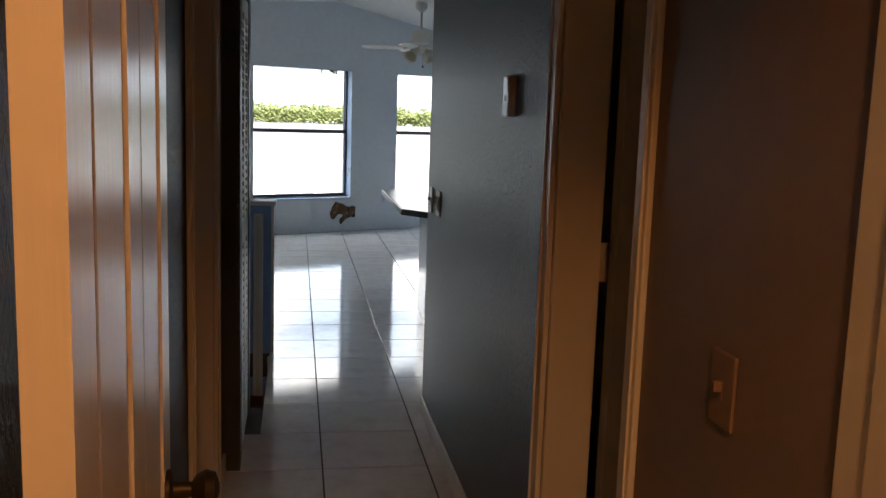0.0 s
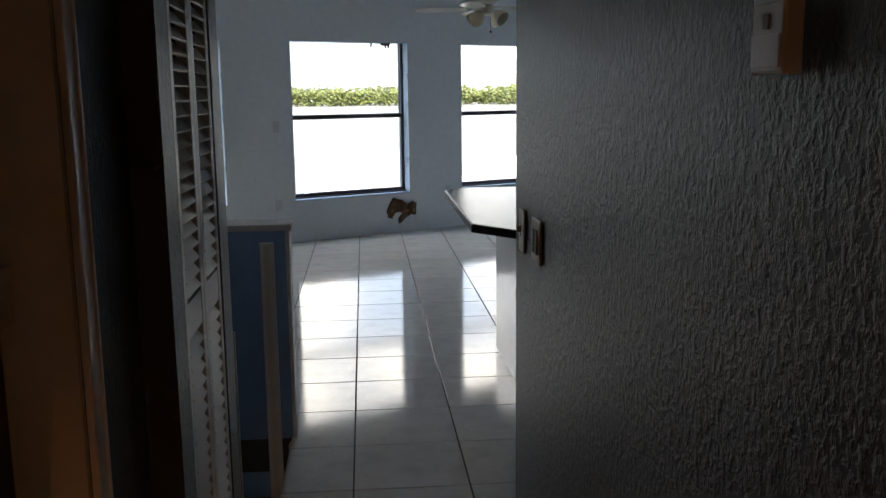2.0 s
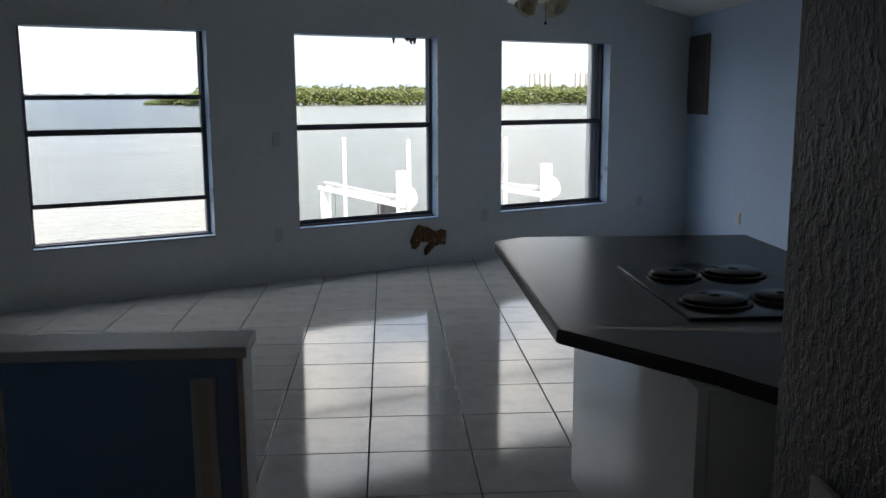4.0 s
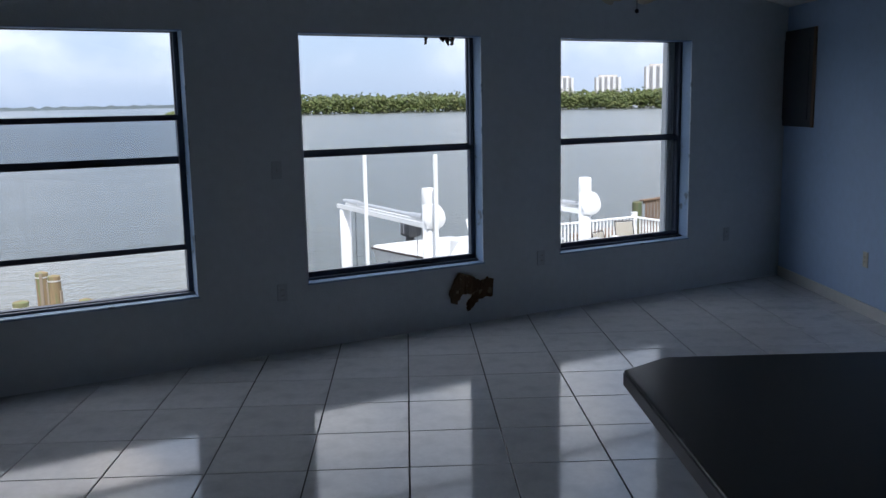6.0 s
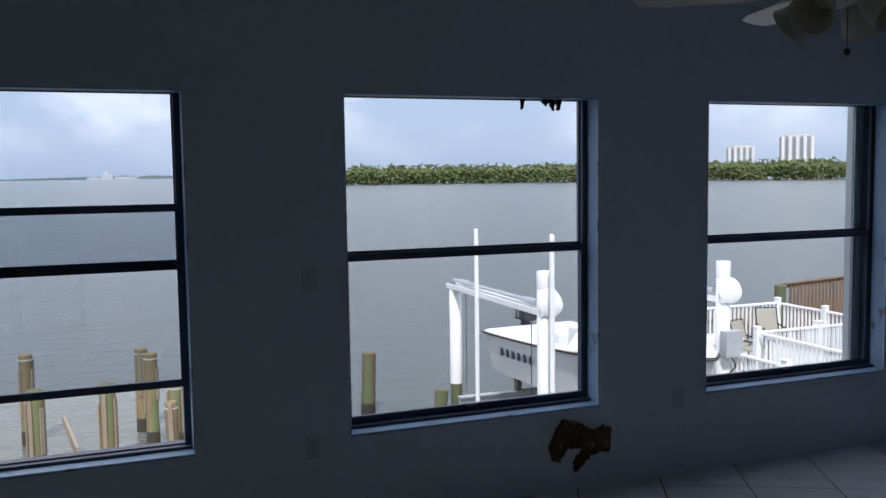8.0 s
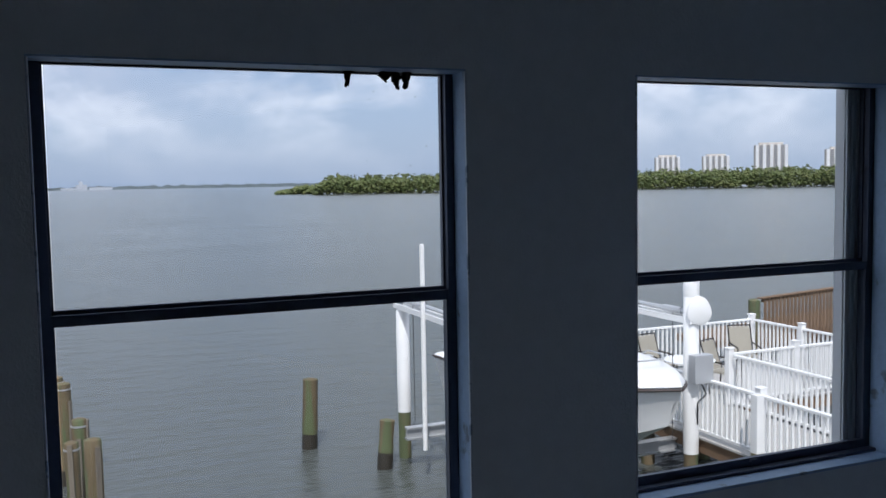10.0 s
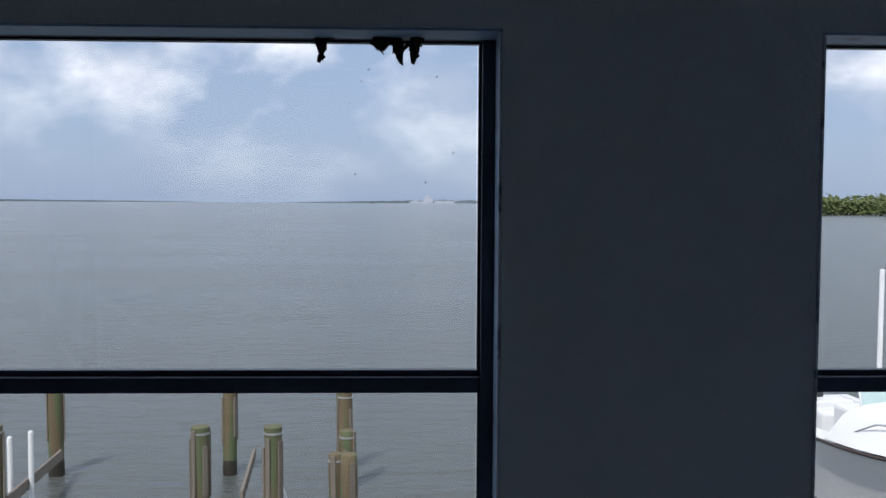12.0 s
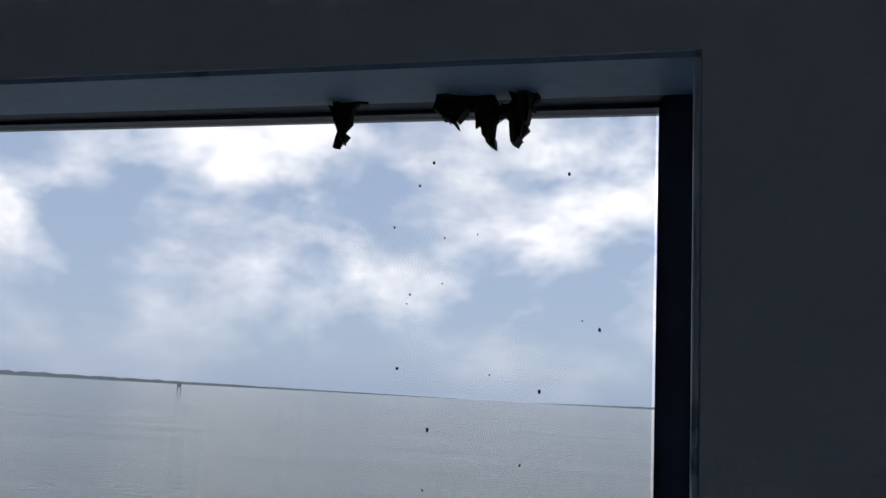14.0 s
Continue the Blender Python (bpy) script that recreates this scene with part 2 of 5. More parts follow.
M_BEDWALL = material("warm_room_paint", (0.55, 0.5, 0.45), 0.6, vary=0.05)
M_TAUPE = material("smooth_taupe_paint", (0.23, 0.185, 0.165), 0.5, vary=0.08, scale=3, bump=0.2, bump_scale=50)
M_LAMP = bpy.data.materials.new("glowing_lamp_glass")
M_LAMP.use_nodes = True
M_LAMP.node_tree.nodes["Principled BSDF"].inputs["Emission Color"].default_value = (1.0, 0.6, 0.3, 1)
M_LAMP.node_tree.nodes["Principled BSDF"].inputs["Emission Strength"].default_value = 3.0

M_GLASS = bpy.data.materials.new("window_glass")
M_GLASS.use_nodes = True
gn, gl = M_GLASS.node_tree.nodes, M_GLASS.node_tree.links
gn.clear()
g_t, g_g, g_m, g_o = gn.new("ShaderNodeBsdfTransparent"), gn.new("ShaderNodeBsdfGlossy"), gn.new("ShaderNodeMixShader"), gn.new("ShaderNodeOutputMaterial")
g_t.inputs["Color"].default_value = (0.80, 0.83, 0.86, 1)
g_g.inputs["Roughness"].default_value = 0.02
g_m.inputs["Fac"].default_value = 0.03
gl.new(g_t.outputs[0], g_m.inputs[1])
gl.new(g_g.outputs[0], g_m.inputs[2])
gl.new(g_m.outputs[0], g_o.inputs["Surface"])

M_WATER = bpy.data.materials.new("bay_water")
M_WATER.use_nodes = True
qn, ql = M_WATER.node_tree.nodes, M_WATER.node_tree.links
qb = qn["Principled BSDF"]
qb.inputs["Base Color"].default_value, qb.inputs["Roughness"].default_value, qb.inputs["IOR"].default_value = (0.085, 0.095, 0.088, 1), 0.16, 1.33
q_tc, q_mp, q_mp2 = qn.new("ShaderNodeTexCoord"), qn.new("ShaderNodeMapping"), qn.new("ShaderNodeMapping")
q_mp.inputs["Scale"].default_value, q_mp.inputs["Rotation"].default_value = (0.55, 1.3, 1), (0, 0, 0.5)
q_mp2.inputs["Scale"].default_value = (0.03, 0.09, 1)
q_1, q_2, q_3 = qn.new("ShaderNodeTexNoise"), qn.new("ShaderNodeTexNoise"), qn.new("ShaderNodeTexNoise")
q_1.inputs["Scale"].default_value, q_1.inputs["Detail"].default_value = 1.2, 4
q_2.inputs["Scale"].default_value, q_2.inputs["Detail"].default_value = 6.0, 4
q_3.inputs["Scale"].default_value, q_3.inputs["Detail"].default_value = 1.0, 4
q_b1, q_b2, q_r = qn.new("ShaderNodeBump"), qn.new("ShaderNodeBump"), qn.new("ShaderNodeMapRange")
q_b1.inputs["Strength"].default_value, q_b1.inputs["Distance"].default_value = 0.55, 0.30
q_b2.inputs["Strength"].default_value, q_b2.inputs["Distance"].default_value = 0.75, 0.08
q_r.inputs["From Min"].default_value, q_r.inputs["From Max"].default_value = 0.35, 0.65
q_r.inputs["To Min"].default_value, q_r.inputs["To Max"].default_value = 0.14, 0.22
ql.new(q_tc.outputs["Object"], q_mp.inputs["Vector"])
ql.new(q_tc.outputs["Object"], q_mp2.inputs["Vector"])
ql.new(q_mp.outputs[0], q_1.inputs["Vector"])
ql.new(q_mp.outputs[0], q_2.inputs["Vector"])
ql.new(q_mp2.outputs[0], q_3.inputs["Vector"])
ql.new(q_1.outputs["Fac"], q_b1.inputs["Height"])
ql.new(q_2.outputs["Fac"], q_b2.inputs["Height"])
ql.new(q_b1.outputs[0], q_b2.inputs["Normal"])
ql.new(q_b2.outputs[0], qb.inputs["Normal"])
ql.new(q_3.outputs["Fac"], q_r.inputs["Value"])
ql.new(q_r.outputs[0], qb.inputs["Roughness"])


# ---- mesh helpers ----
def add_box(bm, x0, x1, y0, y1, z0, z1, m=None):
    v = [bm.verts.new((x, y, z)) for z in (z0, z1) for y in (y0, y1) for x in (x0, x1)]
    for f in ((0, 2, 3, 1), (4, 5, 7, 6), (0, 1, 5, 4), (2, 6, 7, 3), (0, 4, 6, 2), (1, 3, 7, 5)):
        bm.faces.new([v[i] for i in f])
    if m is not None:
        bmesh.ops.transform(bm, matrix=m, verts=v)
    return bm


def box(x0, x1, y0, y1, z0, z1, bevel=0.0, m=None):
    bm = add_box(bmesh.new(), x0, x1, y0, y1, z0, z1, m)
    if bevel:
        bmesh.ops.bevel(bm, geom=bm.edges[:], offset=bevel, segments=2, affect="EDGES", profile=0.5)
    return bm


def lathe(profile, steps=24, bm=None, m=None):
    """A turned solid from (radius, z) pairs round the z axis."""
    bm = bm or bmesh.new()
    rings = []
    for r, z in profile:
        rings.append([bm.verts.new((r * math.cos(2 * math.pi * i / steps), r * math.sin(2 * math.pi * i / steps), z)) for i in range(steps)])
    for a, b in zip(rings, rings[1:]):
        for i in range(steps):
            bm.faces.new((a[i], a[(i + 1) % steps], b[(i + 1) % steps], b[i]))
    bm.faces.new(rings[0][::-1])
    bm.faces.new(rings[-1])
    if m is not None:
        bmesh.ops.transform(bm, matrix=m, verts=[v for r in rings for v in r])
    return bm


def rod(p, q, r, steps=10, bm=None, r2=None):
    p, q = Vector(p), Vector(q)
    m = Matrix.Translation(p) @ (q - p).to_track_quat("Z", "Y").to_matrix().to_4x4()
    return lathe([(r, 0), (r2 if r2 else r, (q - p).length)], steps, bm, m)


def tube(points, r, steps=8):
    bm = bmesh.new()
    for p, q in zip(points, points[1:]):
        rod(p, q, r, steps, bm)
    return bm


def prism(outline, z0, z1, bevel=0.0):
    bm = bmesh.new()
    lo, hi = [bm.verts.new((x, y, z0)) for x, y in outline], [bm.verts.new((x, y, z1)) for x, y in outline]
    bm.faces.new(lo[::-1])
    bm.faces.new(hi)
    for i in range(len(lo)):
        j = (i + 1) % len(lo)
        bm.faces.new((lo[i], lo[j], hi[j], hi[i]))
    if bevel:
        bmesh.ops.bevel(bm, geom=[e for e in bm.edges if abs(e.verts[0].co.z - e.verts[1].co.z) < 1e-6], offset=bevel, segments=2, affect="EDGES", profile=0.5)
    return bm


def mesh_of(name, bm, mat, smooth=False):
    bmesh.ops.recalc_face_normals(bm, faces=bm.faces)
    me = bpy.data.meshes.new(name)
    bm.to_mesh(me)
    bm.free()
    me.materials.append(mat)
    if smooth:
        for p in me.polygons:
            p.use_smooth = True
        me.set_sharp_from_angle(angle=radians(40))
    return me


def part(name, bm, mat, parent, label="", smooth=False):
    ob = new(name, mesh_of(name, bm, mat, smooth))
    ob.parent = parent
    return tagged(ob, label)


def share(name, me, parent, m):
    ob = new(name, me)
    ob.parent = parent
    ob.matrix_basis = m
    return ob


def thing(name, m, label, category, group="", kind="", bm=None, mat=None, smooth=False):
    ob = new(name, mesh_of(name, bm, mat, smooth) if bm else None)
    if not bm:
        ob.empty_display_size = 0.1
    ob.matrix_basis = m
    return tagged(ob, label, category, group, kind)


def structure(name, bm, mat, m, label, category):
    return thing(name, m, label, category, kind="structure", bm=bm, mat=mat)


def wall_run(length, height, thick, holes, z0=0.0):
    """A wall along x from 0, its face at y 0 and its body towards +y, with (x0, x1, z0, z1) openings."""
    bm = bmesh.new()
    x = 0.0
    for a, b, lo, hi in sorted(holes):
        if a > x:
            add_box(bm, x, a, 0, thick, z0, height)
        if lo > z0:
            add_box(bm, a, b, 0, thick, z0, lo)
        if hi < height:
            add_box(bm, a, b, 0, thick, hi, height)
        x = b
    if x < length:
        add_box(bm, x, length, 0, thick, z0, height)
    return bm


# ---- the setting ----
CEIL = 2.67
WY, WTH = 10.33, 0.2
C_R, C_L, C_L2 = 1.062, 0.10, 0.172  # hall walls; the closet front stands proud
ROOM_L, ROOM_R = -3.2, 3.93      # living room sides
KIT_S = 4.775                     # end of the hall's wall, back of the kitchen
HOLE = (-1.0, 0.24, 4.86, 5.97)   # stairwell
SILL, HEAD = 0.438, 2.088
WINDOWS = ((3.01, 4.388), (5.112, 6.499), (7.192, 8.543))


def c_of(x, y):
    v = HOUSE.inverted() @ Vector((x, y, 0))
    return v.x, v.y


# window wall, along world x
WX0, WX1 = 0.6, 10.1
bm = wall_run(WX1 - WX0, 2.3, WTH, [(a - WX0, b - WX0, SILL, HEAD) for a, b in WINDOWS])
ridge_x = (0.9 + WY * math.sin(radians(27))) / math.cos(radians(27))
tops = [(WX0, 2.935 - 0.11 * (ridge_x - WX0) * math.cos(radians(27))), (ridge_x, 2.935), (WX1, 2.935 - 0.18 * (WX1 - ridge_x) * math.cos(radians(27)))]
outline_ = [(0, 2.3), (WX1 - WX0, 2.3)] + [(x - WX0, z + 0.04) for x, z in tops[::-1]]
front = [bm.verts.new((x, 0, z)) for x, z in outline_]
rear = [bm.verts.new((x, WTH, z)) for x, z in outline_]
bm.faces.new(front)
bm.faces.new(rear[::-1])
for i in range(len(front)):
    j = (i + 1) % len(front)
    bm.faces.new((front[j], front[i], rear[i], rear[j]))
wall_window = structure("wall_window", bm, M_WALL, pose(WX0, WY, 0), "pale blue painted plaster wall with three large windows", "wall")

# side walls of the living room and the kitchen's back wall, in the house grid
def s_at(c):
    return (WY + math.sin(radians(27)) * c) / math.cos(radians(27))


def vault(c):
    """Height of the living room's low vaulted ceiling across the house grid."""
    return 2.935 - 0.18 * (c - 0.9) if c > 0.9 else 2.935 - 0.11 * (0.9 - c)


def vaulted_wall(c0, c1, s0, s1, z0):
    """A wall between two lines of the grid whose top follows the vault."""
    cs = [c0] + ([0.9] if c0 < 0.9 < c1 else []) + [c1]
    bm_ = bmesh.new()
    near, far = ([bm_.verts.new((c0, s, z0)) for s in (s0,)] + [bm_.verts.new((c1, s0, z0))] + [bm_.verts.new((c, s0, vault(c) + 0.03)) for c in cs[::-1]], [bm_.verts.new((c0, s1, z0)), bm_.verts.new((c1, s1, z0))] + [bm_.verts.new((c, s1, vault(c) + 0.03)) for c in cs[::-1]])
    bm_.faces.new(near)
    bm_.faces.new(far[::-1])
    for i in range(len(near)):
        j = (i + 1) % len(near)
        bm_.faces.new((near[j], near[i], far[i], far[j]))
    return bm_


structure("wall_right", vaulted_wall(ROOM_R, ROOM_R + 0.15, 4.67, s_at(ROOM_R) + 0.05, 0), M_WALLBLUE, HOUSE, "blue painted wall at the side of the living room", "wall")
structure("wall_left", vaulted_wall(ROOM_L - 0.15, ROOM_L, 4.71, s_at(ROOM_L) + 0.05, 0), M_WALL, HOUSE, "blue painted far side wall of the room", "wall")
structure("wall_kitchen", vaulted_wall(C_R + 0.121, ROOM_R - 0.002, KIT_S - 0.15, KIT_S - 0.002, 0), M_WALL, HOUSE, "blue painted back wall of the kitchen", "wall")
structure("wall_hall_header", vaulted_wall(C_L2 - 0.119, C_R + 0.119, KIT_S + 0.03, KIT_S + 0.10, CEIL + 0.003), M_WALL, HOUSE, "blue painted wall above the end of the hall", "wall")
structure("wall_stairs", vaulted_wall(ROOM_L + 0.002, C_L2 - 0.121, 4.73, 4.858, -1.6), M_WALL, HOUSE, "blue painted wall beside the stairwell", "wall")

# hall walls: right wall has a doorway, left wall a closed door and a louvred closet
DR = (1.90, 2.49)
DL = (2.85, 3.60)
CLO = (4.15, 4.70)
bm = wall_run(KIT_S - 0.62, CEIL, 0.12, [(DR[0] - 0.62, DR[1] - 0.62, 0.0, 2.05)])
bmesh.ops.transform(bm, matrix=pose(0, 0.62, 0) @ Matrix(((0, 1, 0, C_R), (1, 0, 0, 0), (0, 0, 1, 0), (0, 0, 0, 1))), verts=bm.verts)
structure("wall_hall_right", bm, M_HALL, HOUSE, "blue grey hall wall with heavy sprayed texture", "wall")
bm = wall_run(4.845 - 4.02, CEIL, 0.12, [(CLO[0] - 4.02, CLO[1] - 4.02, 0.0, 2.05)])
bmesh.ops.transform(bm, matrix=pose(0, 4.02, 0) @ Matrix(((0, -1, 0, C_L2), (1, 0, 0, 0), (0, 0, 1, 0), (0, 0, 0, 1))), verts=bm.verts)
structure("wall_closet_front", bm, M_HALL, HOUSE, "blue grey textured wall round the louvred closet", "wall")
bm = wall_run(4.018 - 0.62, CEIL, 0.12, [(DL[0] - 0.62, DL[1] - 0.62, 0.0, 2.05)])
bmesh.ops.transform(bm, matrix=pose(0, 0.62, 0) @ Matrix(((0, -1, 0, C_L), (1, 0, 0, 0), (0, 0, 1, 0), (0, 0, 0, 1))), verts=bm.verts)
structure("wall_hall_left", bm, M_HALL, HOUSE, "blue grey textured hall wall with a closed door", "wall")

# room behind the start, closet backs: plain walls that close the place
bm = bmesh.new()
add_box(bm, -1.6, 2.8, -2.65, -2.5, 0, CEIL)
add_box(bm, -1.75, -1.6, -2.65, 0.62, 0, CEIL)
add_box(bm, 2.8, 2.95, -2.65, 0.62, 0, CEIL)
add_box(bm, -1.6, C_L - 0.12, 0.5, 0.62, 0, CEIL)
add_box(bm, C_R + 0.12, 2.8, 0.5, 0.62, 0, CEIL)
add_box(bm, C_L - 0.12, C_R + 0.12, 0.5, 0.62, 2.06, CEIL)
structure("wall_bedroom", bm, M_BEDWALL, HOUSE, "plain painted walls of the room behind", "wall")
bm = bmesh.new()
add_box(bm, -0.85, -0.75, 0.62, 4.70, 0, CEIL)
add_box(bm, -0.75, C_L - 0.12, 3.75, 3.82, 0, CEIL)
structure("wall_closet", bm, M_BEDWALL, HOUSE, "plain walls at the back of the closets", "wall")
bm = bmesh.new()
add_box(bm, 2.6, 2.7, 0.62, KIT_S - 0.15, 0, CEIL)
structure("wall_side_room", bm, M_BEDWALL, HOUSE, "plain wall of the side room", "wall")

# floor slab (grout shows between the tiles) with the stairwell left open, ceiling over all
def plan_cut(bm):
    g = bm.verts[:] + bm.edges[:] + bm.faces[:]
    n = HOUSE.inverted().to_3x3() @ Vector((0, 1, 0))
    co = HOUSE.inverted() @ Vector((0, WY + 0.1, 0))
    cut = bmesh.ops.bisect_plane(bm, geom=g, plane_co=co, plane_no=n, clear_outer=True)
    ed = [e for e in cut["geom_cut"] if isinstance(e, bmesh.types.BMEdge)]
    if ed:
        bmesh.ops.holes_fill(bm, edges=bm.edges[:])
    return bm


bm = bmesh.new()
h = HOLE
for a, b, u, v in ((-3.4, 4.2, -2.7, h[2]), (-3.4, h[0], h[2], h[3]), (h[1], 4.2, h[2], h[3]), (-3.4, 4.2, h[3], 15.0)):
    sub = plan_cut(box(a, b, u, v, -0.16, -0.006))
    me = bpy.data.meshes.new("tmp")
    sub.to_mesh(me)
    sub.free()
    bm.from_mesh(me)
    bpy.data.meshes.remove(me)
floor = structure("floor", bm, M_GROUT, HOUSE, "floor of large glossy grey tiles with dark joints", "floor")
structure("ceiling", box(-3.4, 4.2, -2.7, KIT_S + 0.025, CEIL + 0.002, CEIL + 0.10), M_CEIL, HOUSE, "white painted flat ceiling over hall and rooms", "ceiling")
bm = bmesh.new()
edge = [(-3.4, 0.0), (0.9, 0.0), (4.2, 0.0)]
low, high_ = [], []
for c, _ in edge:
    low.append([bm.verts.new((c, s, vault(c))) for s in (KIT_S + 0.03, 15.0)])
    high_.append([bm.verts.new((c, s, vault(c) + 0.12)) for s in (KIT_S + 0.03, 15.0)])
for i in (0, 1):
    bm.faces.new((low[i][0], low[i][1], low[i + 1][1], low[i + 1][0]))
    bm.faces.new((high_[i][0], high_[i + 1][0], high_[i + 1][1], high_[i][1]))
    for k in (0, 1):
        bm.faces.new((low[i][k], low[i + 1][k], high_[i + 1][k], high_[i][k]))
for i in (0, 2):
    bm.faces.new((low[i][0], low[i][1], high_[i][1], high_[i][0]))
structure("ceiling_vault", plan_cut(bm), M_CEIL, HOUSE, "white low vaulted ceiling of the living room", "ceiling")


# ---- windows ----
def window(index, x0, x1, raised):
    w = thing("window_%d" % index, pose((x0 + x1) / 2, WY, SILL), "single-hung window with dull aluminium frame, lower sash raised" if raised else "closed single-hung window with dull blue aluminium frame", "window", kind="structure")
    hw, hh = (x1 - x0) / 2, HEAD - SILL
    # reveal linings and sill
    part("window_reveal", box(-hw, -hw + 0.006, 0.010, 0.11, 0.014, hh), M_REVEAL, w)
    part("window_reveal", box(hw - 0.006, hw, 0.010, 0.11, 0.014, hh), M_REVEAL, w)
    part("window_reveal", box(-hw + 0.006, hw - 0.006, 0.004, 0.11, hh - 0.006, hh), M_REVEAL, w)
    part("window_sill", box(-hw, hw, -0.012, 0.11, 0.0, 0.013, 0.003), M_REVEAL, w, "painted window sill with chipped edge")
    # slim strips: chips plus a painted bright line along each reveal edge
    for u in (-hw + 0.001, hw - 0.008):
        part("worn_lit_edge", box(u, u + 0.007, -0.003, 0.009, 0.014, hh - 0.008, 0.002), M_WORNLIT, w, "chipped edge of the reveal, made pale for the light it catches")
    fr = bmesh.new()
    f0, f1, t = 0.112, 0.165, 0.035
    add_box(fr, -hw, -hw + t, f0, f1, 0.0, hh)
    add_box(fr, hw - t, hw, f0, f1, 0.0, hh)
    add_box(fr, -hw + t, hw - t, f0, f1, 0.0, 0.034)
    add_box(fr, -hw + t, hw - t, f0, f1, hh - 0.005, hh)
    add_box(fr, -hw + 0.007, hw - 0.007, 0.072, 0.1115, 0.0135, 0.028)
    part("window_frame", fr, M_ALU, w)
    mid = 1.29 - SILL
    iw = hw - t

    def sash(name, zlo, zhi, y):
        bm2 = bmesh.new()
        for a, b, lo, hi in ((-iw, iw, zlo, zlo + (0.047 if zhi > 1.6 else 0.034)), (-iw, iw, zhi - (0.006 if zhi > 1.6 else 0.035), zhi), (-iw, -iw + 0.007, zlo, zhi), (iw - 0.007, iw, zlo, zhi)):
            add_box(bm2, a, b, y, y + 0.022, lo, hi)
        s_ = part(name, bm2, M_ALU, w)
        gz = part("pane", box(-iw + 0.01, iw - 0.01, y + 0.009, y + 0.013, zlo + 0.03, zhi - 0.005), M_GLASS, s_)
        gz.visible_shadow = False
        return s_

    sash("upper_sash", mid - 0.012, hh - 0.004, 0.140)
    lift = 0.27 if raised else 0.0
    low = sash("lower_sash", 0.029 + lift, mid + 0.022 + lift, 0.114)
    part("sash_lock", box(-0.02, 0.02, 0.104, 0.116, 0.045 + lift, 0.058 + lift, 0.003), M_ALU, low)
    return w


wins = [window(i + 1, a, b, i == 0) for i, (a, b) in enumerate(WINDOWS)]
tr = part("shutter_track", box(0.565, 0.66, 0.18, 0.23, 0.0, HEAD - SILL), M_SHUTTER, wins[2], "light grey shutter track outside the pane")
for u in (0.57, 0.602, 0.634):
    part("track_rib", box(u, u + 0.014, 0.168, 0.179, 0.0, HEAD - SILL, 0.002), M_SHUTTER, tr)

# ---- trim in the hall ----
def casing(a, b, c, side, name, label):
    """Door casing round an opening from a to b along the hall on the wall at c; side +1 faces +c."""
    d = thing(name, HOUSE @ pose(c, 0, 0), label, "door frame", kind="structure")
    w = 0.062
    for lo, hi in ((a - w, a), (b, b + w)):
        part("casing", box(min(0.002 * side, 0.018 * side), max(0.002 * side, 0.018 * side), lo, hi, 0, 2.05 + w, 0.004), M_TRIM, d)
        q = lo + 0.012 if hi == a else hi - 0.02
        part("casing_bead", box(min(0.018 * side, 0.024 * side), max(0.018 * side, 0.024 * side), q, q + 0.008, 0, 2.05, 0.002), M_TRIM, d)
    part("casing", box(min(0.002 * side, 0.018 * side), max(0.002 * side, 0.018 * side), a, b, 2.05, 2.05 + w, 0.004), M_TRIM, d)
    for s_, e in ((a, a + 0.018), (b - 0.018, b)):
        part("jamb", box(min(0.002 * side, -0.122 * side), max(0.002 * side, -0.122 * side), s_, e, 0, 2.05), M_TRIM, d)
    part("jamb", box(min(0.002 * side, -0.122 * side), max(0.002 * side, -0.122 * side), a + 0.018, b - 0.018, 2.032, 2.05), M_TRIM, d)
    return d


casing(DR[0], DR[1], C_R, -1, "door_frame_right", "cream painted door casing and jambs")
casing(DL[0], DL[1], C_L, 1, "door_frame_left", "cream painted casing round a closed door")
fr = thing("door_frame_entry", HOUSE, "cream painted casing of the entry doorway", "door frame", kind="structure")
part("casing", box(C_R - 0.02, C_R - 0.002, 1.13, 1.195, 0, 2.06, 0.004), M_TRIM, fr)
part("jamb", box(C_R - 0.03, C_R - 0.002, 0.5, 1.125, 0, 2.06, 0.003), M_TRIM, fr)
part("jamb", box(C_L + 0.002, C_L + 0.03, 0.5, 0.66, 0, 2.06, 0.003), M_TRIM, fr)


